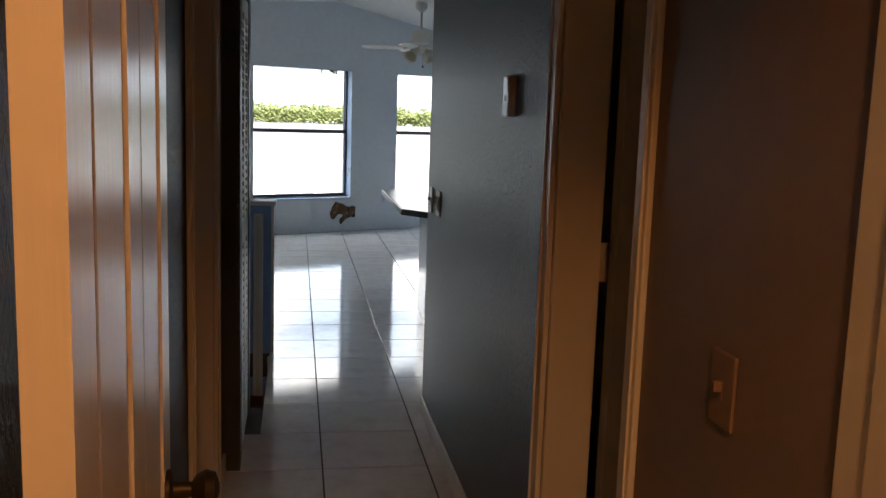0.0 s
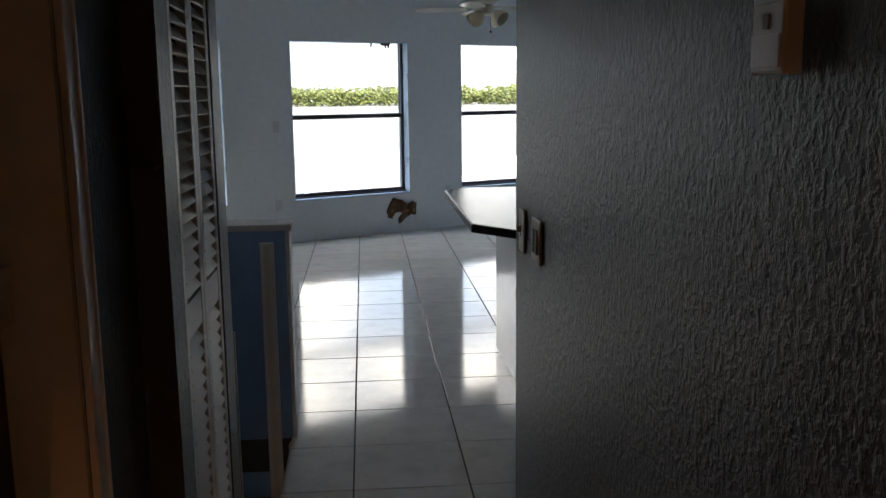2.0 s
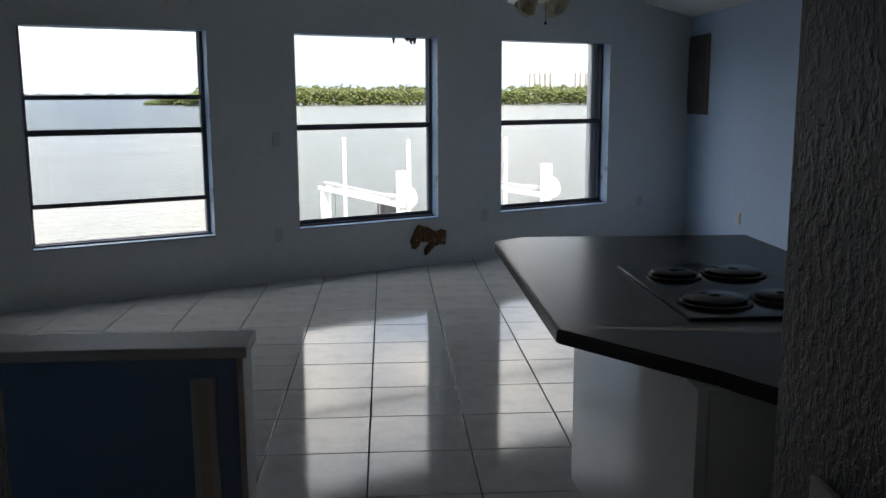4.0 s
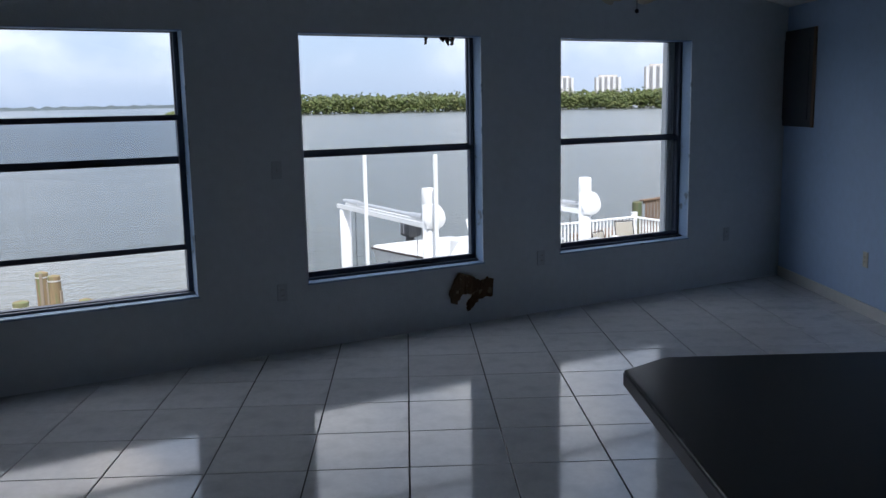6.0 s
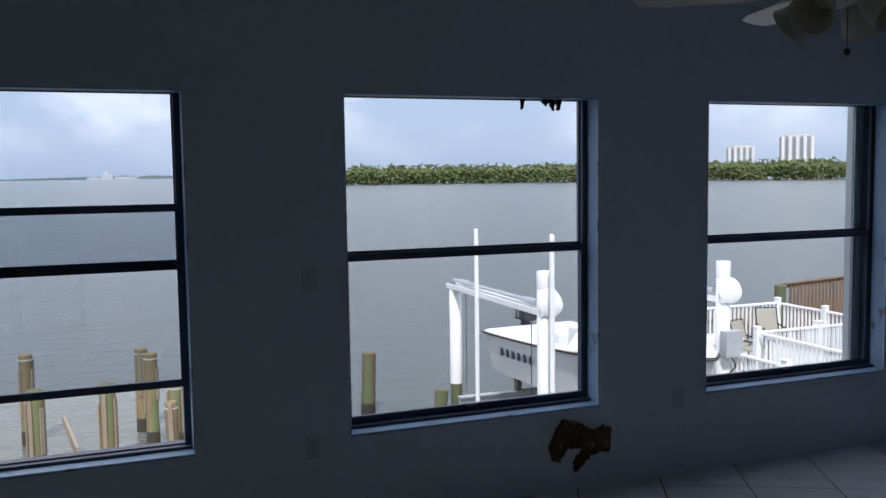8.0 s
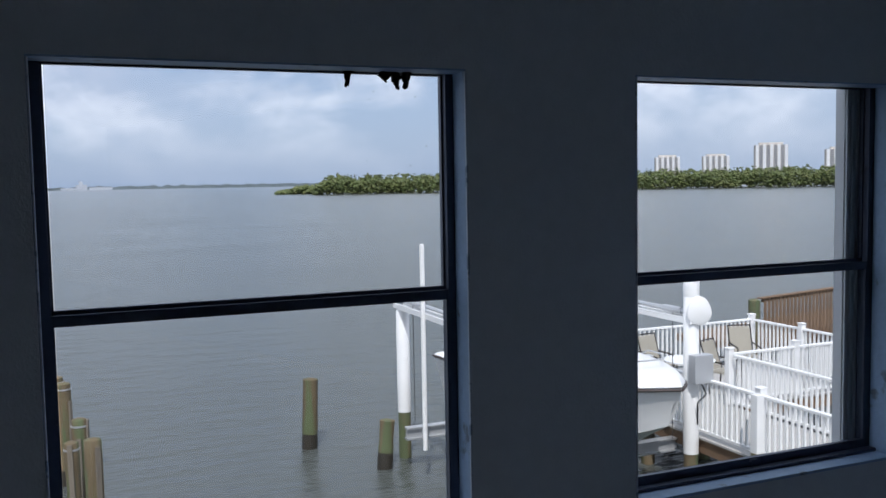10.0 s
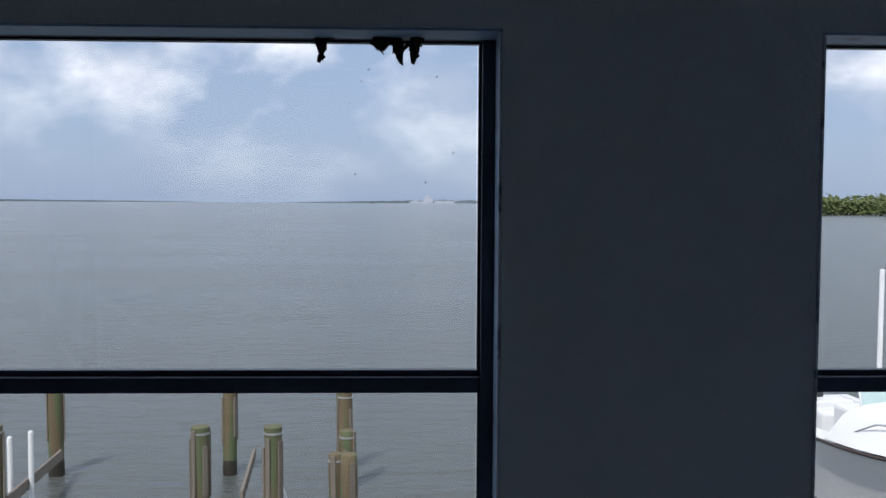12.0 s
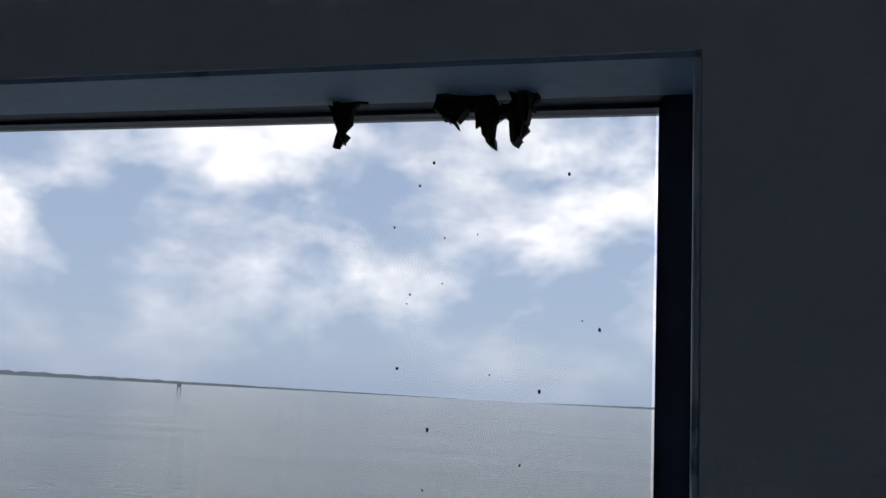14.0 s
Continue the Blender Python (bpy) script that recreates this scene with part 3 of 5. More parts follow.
def six_panel_door(name, m, width, label, knob_x, edge_hinges=True):
    """A moulded six-panel leaf along x from 0, its front at -y."""
    d = thing(name, m, label, "door")
    t, H = 0.035, 2.02
    rails = [(0.0, 0.20), (0.76, 0.92), (1.68, 1.78), (1.92, H)]
    st = 0.095
    part("leaf_core", box(0.0, width, 0.008, t - 0.008, 0.008, H), M_DOOR, d)
    bm2 = bmesh.new()
    for y0, y1 in ((0.0, 0.008), (t - 0.008, t)):
        for x0, x1 in ((0, st), (width / 2 - st / 2, width / 2 + st / 2), (width - st, width)):
            add_box(bm2, x0, x1, y0, y1, 0.008, H)
        for lo, hi in rails:
            for x0, x1 in ((st, width / 2 - st / 2), (width / 2 + st / 2, width - st)):
                add_box(bm2, x0, x1, y0, y1, max(lo, 0.008), hi)
    part("stiles_and_rails", bm2, M_DOOR, d)
    for (a, b), (c, e) in zip(rails, rails[1:]):
        for x0, x1 in ((st, width / 2 - st / 2), (width / 2 + st / 2, width - st)):
            for y0, y1 in ((0.002, 0.009), (t - 0.009, t - 0.002)):
                part("raised_panel", box(x0 + 0.022, x1 - 0.022, y0, y1, b + 0.022, c - 0.022, 0.004), M_DOOR, d)
    for sgn, y in ((-1, 0.0), (1, t)):
        k = part("door_knob", lathe([(0.03, 0), (0.03, 0.006), (0.012, 0.01), (0.011, 0.035), (0.022, 0.042), (0.028, 0.055), (0.024, 0.068), (0.008, 0.074)], 20, None, pose(knob_x, y, 0.985, 90 if sgn < 0 else -90)), M_BRASS, d, "dark aged brass knob", True)
    return d


six_panel_door("bedroom_door", HOUSE @ pose(0.25, 0.885, 0.0, 0, 0, 92.6), 0.70, "open white six-panel door with dark brass knob", 0.64)
six_panel_door("closed_door", HOUSE @ pose(C_L - 0.118, DL[0] + 0.022, 0, 0, 0, 90), DL[1] - DL[0] - 0.115, "white six-panel door in the hall, barely ajar", 0.06)
six_panel_door("side_room_door", HOUSE @ pose(C_R + 0.165, DR[1] - 0.02, 0, 0, 0, 12), 0.53, "white six-panel door standing open into a side room", 0.47)
thing("door_hinge", HOUSE @ pose(C_L - 0.10, DL[1] - 0.055, 1.2), "painted butt hinge across the gap of the door", "hinge", bm=box(-0.012, 0.006, -0.045, 0.036, -0.05, 0.05, 0.003), mat=M_TRIM)
hg = thing("door_hinge", HOUSE @ pose(C_R + 0.13, DR[1] - 0.022, 1.17), "cream painted butt hinge on the door jamb", "hinge", bm=rod((0, 0, -0.05), (0, 0, 0.05), 0.009), mat=M_TRIM)


def louvre_panel(m, label):
    d = thing("louvre_door", m, label, "closet door", "bifold closet panels")
    w, t = 0.268, 0.028
    for x0, x1 in ((0, 0.042), (w - 0.042, w)):
        part("stile", box(x0, x1, 0, t, 0.02, 2.03, 0.003), M_LOUVRE, d)
    for lo, hi in ((0.02, 0.14), (0.94, 1.03), (1.95, 2.03)):
        part("rail", box(0.042, w - 0.042, 0.001, t - 0.001, lo, hi, 0.003), M_LOUVRE, d)
    slat = mesh_of("slat", box(-(w - 0.086) / 2, (w - 0.086) / 2, -0.021, 0.021, -0.003, 0.003), M_LOUVRE)
    for lo, hi in ((0.15, 0.935), (1.04, 1.945)):
        n = int((hi - lo) / 0.036)
        for i in range(n):
            share("slat", slat, d, pose(w / 2, t / 2, lo + 0.018 + i * (hi - lo) / n, 50))
    return d


p1 = louvre_panel(HOUSE @ pose(C_L2 - 0.004, CLO[0] + 0.008, 0, 0, 0, 90), "white louvred bifold closet door panel, closed")
copy_thing(p1, HOUSE @ pose(C_L2 - 0.004, CLO[0] + 0.278, 0, 0, 0, 90))

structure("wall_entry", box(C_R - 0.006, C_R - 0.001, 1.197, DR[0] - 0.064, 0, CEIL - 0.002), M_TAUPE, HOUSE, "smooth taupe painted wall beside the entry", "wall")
structure("baseboard_right", box(C_R - 0.014, C_R - 0.002, DR[1] + 0.066, KIT_S, 0, 0.085, 0.003), M_TRIM, HOUSE, "white painted baseboard along the hall", "baseboard")
structure("baseboard_left", box(C_L + 0.002, C_L + 0.014, DL[1] + 0.066, 4.01, 0, 0.085, 0.003), M_TRIM, HOUSE, "white painted baseboard by the closet", "baseboard")
structure("baseboard_living", box(ROOM_R - 0.014, ROOM_R - 0.002, 4.7, s_at(ROOM_R) - 0.02, 0, 0.09, 0.003), M_TRIM, HOUSE, "white baseboard along the blue side wall", "baseboard")

# ---- half wall and stairwell ----
pony = thing("half_wall", HOUSE @ pose(0, 5.973, 0), "blue painted half wall with a white cap at the stairwell", "half wall", kind="structure")
part("wall_body", box(-2.2, 0.245, 0.0, 0.12, -1.6, 0.945), M_BLUE, pony)
part("end_trim", box(0.246, 0.262, -0.006, 0.126, 0.0, 0.945, 0.002), M_CAP, pony, "white painted end board")
part("cap", box(-2.2, 0.275, -0.02, 0.14, 0.946, 0.975, 0.004), M_CAP, pony, "white painted cap board")
part("corner_block", box(0.225, 0.285, -0.045, 0.0, -0.11, -0.02, 0.01), M_CAP, pony, "white end block of the floor nosing")
for x in (0.135, -0.05):
    top = 0.895 if x > 0 else 0.5
    rail_post = part("gate_channel", box(x, x + 0.06, -0.025, -0.001, -0.3 if x > 0 else -1.0, top, 0.003), M_CAP, pony, "white vertical channel strip")
    part("channel_groove", box(x + 0.018, x + 0.042, -0.029, -0.026, -0.29 if x > 0 else -1.0, top - 0.01), M_PLATE, rail_post)
structure("stair_side", box(h[0] - 0.1, h[0], h[2], h[3], -1.6, -0.17), M_WALL, HOUSE, "painted side of the stairwell", "wall")
# near-black sheet puts the stairwell's shade under the floor edge
structure("stair_edge", box(h[1], h[1] + 0.02, h[2], h[3] - 0.002, -0.9, -0.165), M_GROUT, HOUSE, "stairwell side below the floor edge, coloured dark as its shade", "wall")
stairs = thing("stairs", HOUSE @ pose(h[1], h[2], 0), "steps going down beside the half wall", "stairs", kind="structure")
for i in range(4):
    part("step", box(-0.28 * (i + 1), -0.28 * i - 0.001, 0.0, h[3] - h[2] - 0.002, -1.58, -0.18 * (i + 1) - 0.1, 0.004), M_BROWNWOOD, stairs)

# ---- kitchen peninsula ----
pen = thing("base_cabinet", HOUSE @ pose(0, 0, 0), "white glossy base cabinet under a dark worktop", "cabinet")
part("body", box(1.40, 2.10, 5.87, 7.31, 0.09, 0.864), M_PANEL, pen)
part("side_panel", box(1.37, 1.399, 5.88, 7.315, 0.0, 0.864, 0.002), M_PANEL, pen, "white high-gloss side panel")
part("plinth", box(1.43, 2.06, 5.9, 7.28, 0.0, 0.089), M_BLACK, pen)
# dark grey body stands in for the shaded gap past the white panel
cab = thing("kitchen_cabinet", HOUSE, "base cabinet beside the cooker, gap's shade put into its dark grey", "cabinet")
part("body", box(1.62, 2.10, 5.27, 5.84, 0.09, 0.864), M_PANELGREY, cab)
part("plinth", box(1.66, 2.06, 5.3, 5.8, 0.0, 0.089), M_BLACK, cab)
outline = [(1.11, 6.325), (1.43, 5.905), (1.62, 5.60), (1.62, 5.30), (2.35, 5.30), (2.35, 8.02), (1.262, 8.035), (1.12, 7.925)]
top = thing("worktop", HOUSE, "dark speckled laminate worktop with black edge and cut corners", "worktop")
part("slab", prism(outline, 0.865, 0.904, 0.006), M_COUNTER, top)
for (a0, b0), (a1, b1) in zip(outline[-1:] + outline[:3], outline[:4]):
    v = Vector((a1 - a0, b1 - b0, 0))
    part("edge_strip", box(0.004, v.length - 0.004, -0.004, 0.004, 0.862, 0.898, 0.0015, pose(a0, b0, 0) @ Matrix.Rotation(math.atan2(v.y, v.x), 4, "Z")), M_BLACK, top, "black edge strip")
cook = thing("cooktop", HOUSE @ pose(1.52, 6.39, 0.905), "black electric cooktop with coil burners set in the worktop", "cooktop")
part("tray", box(0, 0.52, 0, 0.86, 0, 0.008, 0.003), M_COOKTOP, cook)
for x, y, r in ((0.15, 0.2, 0.1), (0.38, 0.22, 0.08), (0.15, 0.62, 0.08), (0.38, 0.64, 0.1)):
    bn = part("burner", lathe([(r + 0.02, 0.008), (r + 0.02, 0.014), (r + 0.012, 0.016), (r, 0.010)], 28, None, pose(x, y, 0)), M_COOKTOP, cook, "black drip ring", True)
    part("coil", lathe([(r, 0.010), (r, 0.026), (r - 0.01, 0.03), (0.02, 0.03), (0.015, 0.024)], 28, None, pose(x, y, 0)), M_COOKTOP, bn, "black heating coil", True)

# ---- switches, outlets, thermostat ----
def plate(name, m, w, hgt, label, kind_, gang=1, mat=None):
    """A cover plate in the x-z plane, its front at -y."""
    d = thing(name, m, label, "switch" if kind_ != "outlet" else "outlet", "wall plates")
    part("cover", box(-w / 2, w / 2, -0.008, -0.001, -hgt / 2, hgt / 2, 0.003), mat or M_PLATE, d)
    for i in range(gang):
        x = (i - (gang - 1) / 2) * 0.046
        if kind_ == "rocker":
            part("rocker", box(x - 0.014, x + 0.014, -0.013, -0.0085, -0.033, 0.033, 0.002), M_SWITCH, d, "brown rocker")
        elif kind_ == "toggle":
            part("toggle", box(x - 0.005, x + 0.005, -0.022, -0.0085, -0.004, 0.014, 0.002), mat or M_SWITCH, d, "brown toggle" if mat is None else "")
            part("slot", box(x - 0.007, x + 0.007, -0.010, -0.0085, -0.016, 0.016), mat or M_SWITCH, d)
        else:
            for z in (-0.02, 0.02):
                part("socket", box(x - 0.014, x + 0.014, -0.011, -0.0085, z - 0.014, z + 0.014, 0.003), mat or M_PLATE, d)
                for q in (-0.006, 0.006):
                    part("slot", box(x + q - 0.001, x + q + 0.001, -0.0118, -0.0112, z - 0.004, z + 0.006), M_SWITCH, d)
    return d


def on_right_hall(s, z):
    return HOUSE @ pose(C_R - 0.002, s, z, 0, 0, -90)


plate("light_switch", on_right_hall(4.63, 1.125), 0.08, 0.125, "almond switch plate with brown toggle on the hall wall", "toggle")
plate("light_switch", on_right_hall(4.405, 1.13), 0.118, 0.118, "almond double switch plate with brown rockers", "rocker", 2)
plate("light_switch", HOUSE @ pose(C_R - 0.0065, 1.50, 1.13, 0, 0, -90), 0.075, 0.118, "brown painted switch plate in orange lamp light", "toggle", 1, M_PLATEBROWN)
for x, z, k in ((4.93, 1.215, "toggle"), (4.93, 0.41, "outlet"), (7.01, 0.43, "outlet"), (8.99, 0.44, "outlet")):
    plate("wall_outlet" if k == "outlet" else "light_switch", pose(x, WY - 0.002, z), 0.07, 0.115, "pale blue painted plate on the window wall", k, 1, M_PLATEBLUE)
for s_, z in ((12.03, 0.415),):
    plate("wall_outlet", HOUSE @ pose(ROOM_R - 0.002, s_, z, 0, 0, -90), 0.07, 0.115, "almond outlet on the blue side wall", "outlet")

th = thing("thermostat", on_right_hall(3.005, 1.60), "white wall thermostat box with a small display", "thermostat")
part("housing", box(-0.04, 0.04, -0.024, -0.001, -0.062, 0.062, 0.004), M_WHITEPL, th)
part("display", box(-0.028, 0.028, -0.0265, -0.0245, 0.012, 0.05, 0.001), M_SILVER, th, "pale grey display")
part("keyhole", box(-0.006, 0.006, -0.0265, -0.0245, -0.014, 0.002), M_SWITCH, th)
part("lower_cover", box(-0.034, 0.034, -0.0265, -0.0245, -0.055, -0.02, 0.001), M_WHITEPL, th)

pb = thing("breaker_panel", HOUSE @ pose(ROOM_R - 0.002, 13.345, 1.36, 0, 0, -90), "tall dark grey breaker panel with wooden edge on the side wall", "breaker panel")
part("box", box(-0.34, 0.32, -0.02, -0.001, 0, 0.82, 0.004), M_PANELGREY, pb)
part("door", box(-0.28, 0.26, -0.028, -0.0205, 0.06, 0.74, 0.003), M_PANELGREY, pb)
part("edging", box(0.322, 0.35, -0.022, -0.001, 0, 0.82, 0.003), M_BROWNWOOD, pb, "brown wooden edge strip")

# cable in the side room, seen through the doorway
thing("hanging_cable", HOUSE @ pose(1.5, 2.95, 0), "dark cable hanging in a loop in the side room", "cable", bm=tube([(0.04 * math.sin(i / 12 * 3.1), 0, 1.28 - 0.16 * i / 12) for i in range(13)], 0.004), mat=M_CABLE)
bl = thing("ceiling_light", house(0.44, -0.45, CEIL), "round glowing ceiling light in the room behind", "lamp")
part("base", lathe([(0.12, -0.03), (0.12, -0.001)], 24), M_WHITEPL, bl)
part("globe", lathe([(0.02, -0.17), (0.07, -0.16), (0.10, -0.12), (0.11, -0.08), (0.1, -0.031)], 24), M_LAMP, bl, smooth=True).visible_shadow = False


# ---- ragged brown patches ----
def ragged(name, m, outline_, depth, mat, label, category, seed):
    rnd = random.Random(seed)
    pts = []
    n = len(outline_)
    for i in range(n):
        (a, b), (c, d) = outline_[i], outline_[(i + 1) % n]
        for k in range(4):
            f = k / 4
            j = 0.0 if k == 0 else 0.012
            pts.append((a + (c - a) * f + rnd.uniform(-j, j) * 0.5, b + (d - b) * f + rnd.uniform(-j, j) * 0.5))
    bm2 = bmesh.new()
    front = [bm2.verts.new((x, -depth * rnd.uniform(0.25, 1.0), z)) for x, z in pts]
    rear = [bm2.verts.new((x, -0.001, z)) for x, z in pts]
    bm2.faces.new(front)
    for i in range(len(pts)):
        j = (i + 1) % len(pts)
        bm2.faces.new((front[i], front[j], rear[j], rear[i]))
    bmesh.ops.triangulate(bm2, faces=bm2.faces[:])
    return thing(name, m, label, category, bm=bm2, mat=mat)


FIG = [(-0.108, 0.166), (-0.06, 0.15), (-0.02, 0.139), (0.068, 0.088), (0.10, 0.085), (0.136, 0.112), (0.15, 0.09), (0.178, 0.092), (0.156, 0.03), (0.178, -0.04), (0.12, -0.035), (0.053, -0.048), (0.004, -0.105), (-0.04, -0.13), (-0.05, -0.08), (0.004, -0.01), (-0.03, 0.005), (-0.08, 0.0), (-0.137, -0.065), (-0.18, -0.05), (-0.195, 0.02), (-0.15, 0.117)]
ragged("peeling_patch", pose(6.385, WY, 0.228), FIG, 0.03, M_BROWN, "brown ragged peeling patch on the wall under the window", "wall damage", 3)
NEST = [(-0.072, 0.008), (-0.066, -0.012), (-0.05, -0.026), (-0.038, -0.03), (-0.03, -0.014), (-0.014, -0.018), (-0.006, -0.034), (0.006, -0.056), (0.014, -0.05), (0.012, -0.03), (0.018, -0.024), (0.03, -0.017), (0.036, -0.02), (0.037, -0.04), (0.043, -0.058), (0.049, -0.05), (0.052, -0.032), (0.064, -0.014), (0.068, 0.004), (0.04, 0.008), (0.03, -0.006), (0.016, -0.012), (0.004, 0.006)]
NEST = [(x * 0.84, z * 0.9) for x, z in NEST]
ragged("debris_clump", pose(6.272, WY + 0.108, HEAD - 0.012), NEST, 0.03, M_NEST, "dark ragged dry clump hanging from the window head", "debris", 5)
ragged("debris_clump", pose(6.105, WY + 0.108, HEAD - 0.010), [(-0.02, 0.008), (-0.012, -0.01), (-0.014, -0.05), (0.0, -0.045), (0.008, -0.012), (0.024, 0.006)], 0.012, M_NEST, "small dark dry scrap hanging from the window head", "debris", 6)
rs = random.Random(9)
bm = bmesh.new()
for i in range(22):
    x, z = rs.uniform(6.16, 6.42), rs.uniform(1.62, 2.04)
    r = rs.choice((0.0005, 0.0007, 0.0009, 0.0013))
    add_box(bm, x - r, x + r, WY + 0.1355, WY + 0.1375, z - r * rs.uniform(1, 2.6), z + r)
thing("glass_specks", pose(0, 0, 0), "dark specks and dirt on the window pane", "dirt", kind="stuff", bm=bm, mat=M_SPECK)

# ---- ceiling fan ----
fan = thing("ceiling_fan", house(1.75, 10.44, 2.655), "white ceiling fan with tulip glass shades and pull chain", "ceiling fan")
part("canopy", lathe([(0.07, 0.125), (0.068, 0.06), (0.03, 0.025), (0.015, 0.02)], 24), M_FAN, fan, smooth=True)
part("downrod", lathe([(0.013, -0.17), (0.013, 0.03)], 12), M_FAN, fan)
part("motor", lathe([(0.05, -0.33), (0.10, -0.31), (0.115, -0.27), (0.115, -0.22), (0.09, -0.18), (0.03, -0.165)], 28), M_FAN, fan, smooth=True)
for i in range(5):
    a = 29 + 72 * i
    r_ = Matrix.Rotation(radians(a), 4, "Z")
    bl_ = prism([(0.19, -0.045), (0.30, -0.062), (0.55, -0.068), (0.64, -0.05), (0.66, 0), (0.64, 0.05), (0.55, 0.068), (0.30, 0.062), (0.19, 0.045)], -0.003, 0.003)
    bmesh.ops.transform(bl_, matrix=r_ @ pose(0, 0, -0.372, 12), verts=bl_.verts)
    blade = part("blade", bl_, M_FAN, fan)
    part("blade_arm", box(0.09, 0.24, -0.018, 0.018, -0.004, 0.004, 0.002, r_ @ pose(0, 0, -0.355)), M_FAN, blade)
part("light_hub", lathe([(0.02, -0.43), (0.06, -0.415), (0.07, -0.37), (0.05, -0.33)], 24), M_FAN, fan, smooth=True)
for i in range(4):
    mm = Matrix.Rotation(radians(45 + 90 * i), 4, "Z") @ pose(0.075, 0, -0.40, 0, 125)
    part("shade", lathe([(0.02, 0.0), (0.035, 0.02), (0.055, 0.06), (0.06, 0.09), (0.075, 0.12), (0.07, 0.12), (0.055, 0.09), (0.03, 0.03)], 20, None, mm), M_SHADE, fan, "frosted tulip glass shade", True)
part("pull_chain", rod((0.03, 0, -0.56), (0.03, 0, -0.39), 0.0018, 6), M_BRASS, fan)
part("chain_ball", lathe([(0.002, -0.585), (0.009, -0.58), (0.011, -0.572), (0.008, -0.563), (0.002, -0.56)], 12, None, pose(0.03, 0, 0)), M_BLACK, fan, smooth=True)

# ---- outside: bay, far shores ----
WATER = -3.9
bm = bmesh.new()
vs = [bm.verts.new((x, y, 0)) for x, y in ((-5200, -5200), (5200, -5200), (5200, 5200), (-5200, 5200))]
bm.faces.new(vs)
structure("water", bm, M_WATER, pose(0, 0, WATER), "rippled grey green bay water reaching the horizon", "water")
structure("house_base", plan_cut(box(-3.2, 4.1, -2.6, 15.0, -4.5, -1.65)), M_DECK, HOUSE, "plain foundation below the house", "foundation")


def at_heading(deg, dist, z):
    return Vector((5.0 + dist * math.sin(radians(deg)), 7.0 + dist * math.cos(radians(deg)), z))


def clumps(name, spots, mat, label, category):
    """Many small uneven leaf clumps joined into one far wood."""
    base = bmesh.new()
    bmesh.ops.create_icosphere(base, subdivisions=1, radius=1.0)
    bv = np.array([v.co[:] for v in base.verts])
    bf = np.array([[v.index for v in f.verts] for f in base.faces])
    base.free()
    rng_ = np.random.RandomState(4)
    V, F = [], []
    for k, (x, y, z, r) in enumerate(spots):
        jit = bv * (1 + rng_.uniform(-0.42, 0.42, (len(bv), 1))) * np.array([r, r, r * rng_.uniform(0.55, 0.95)])
        V.append(jit + np.array([x, y, z]))
        F.append(bf + k * len(bv))
    me = bpy.data.meshes.new(name)
    me.from_pydata(np.concatenate(V).tolist(), [], np.concatenate(F).tolist())
    me.materials.append(mat)
    return tagged(new(name, me), label, category, kind="stuff")


rm = random.Random(21)
spots = []
for k in range(17000):
    a = rm.uniform(14.6, 64)
    deep = rm.random() ** 1.6
    d = 500 + 55 * deep + 8 * math.sin(a * 1.7)
    tall = 9.8 + 2.2 * noise.noise(Vector((a * 0.9, 0.3, 0))) + 1.6 * noise.noise(Vector((a * 4.1, 7.3, 0)))
    tall *= min(1.0, 0.45 + (a - 14.6) * 0.5)
    zz = WATER + 0.3 + (tall - 0.3) * (rm.random() ** 0.75) * (0.72 + 0.38 * deep)
    r = rm.uniform(0.4, 1.15)
    p = at_heading(a, d, zz)
    spots.append((p.x, p.y, p.z, r))
for k in range(260):
    a = rm.uniform(15.4, 64)
    p = at_heading(a, rm.uniform(510, 545), WATER + rm.uniform(8.8, 11.2))
    for q in range(5):
        spots.append((p.x + rm.uniform(-1.6, 1.6), p.y + rm.uniform(-1, 1), p.z + rm.uniform(-1.6, 0.4), rm.uniform(0.25, 0.7)))
clumps("mangrove_wood", spots, M_LEAF, "long low wood of green mangroves across the water", "trees")
spots = []
for k in range(500):
    a = rm.uniform(12.4, 15.0)
    p = at_heading(a, rm.uniform(560, 590), WATER + rm.uniform(0.2, 4.2) * min(1, (a - 12.2) * 0.6))
    spots.append((p.x, p.y, p.z, rm.uniform(0.7, 2.2)))
clumps("far_point_wood", spots, M_LEAF, "far wooded point at the end of the island", "trees")
# roots and dark edge at the waterline
bm = bmesh.new()
for k in range(420):
    p = at_heading(14.7 + k * 49 / 420, 498 + 6 * rm.random() + 8 * math.sin((14.7 + k * 49 / 420) * 1.7), WATER)
    rod((p.x + rm.uniform(-1, 1), p.y, WATER - 0.2), (p.x + rm.uniform(-1, 1), p.y + 0.5, WATER + 1.3), 0.09, 4, bm)
thing("mangrove_roots", pose(0, 0, 0), "dark mangrove roots along the waterline", "roots", kind="stuff", bm=bm, mat=M_BARK)


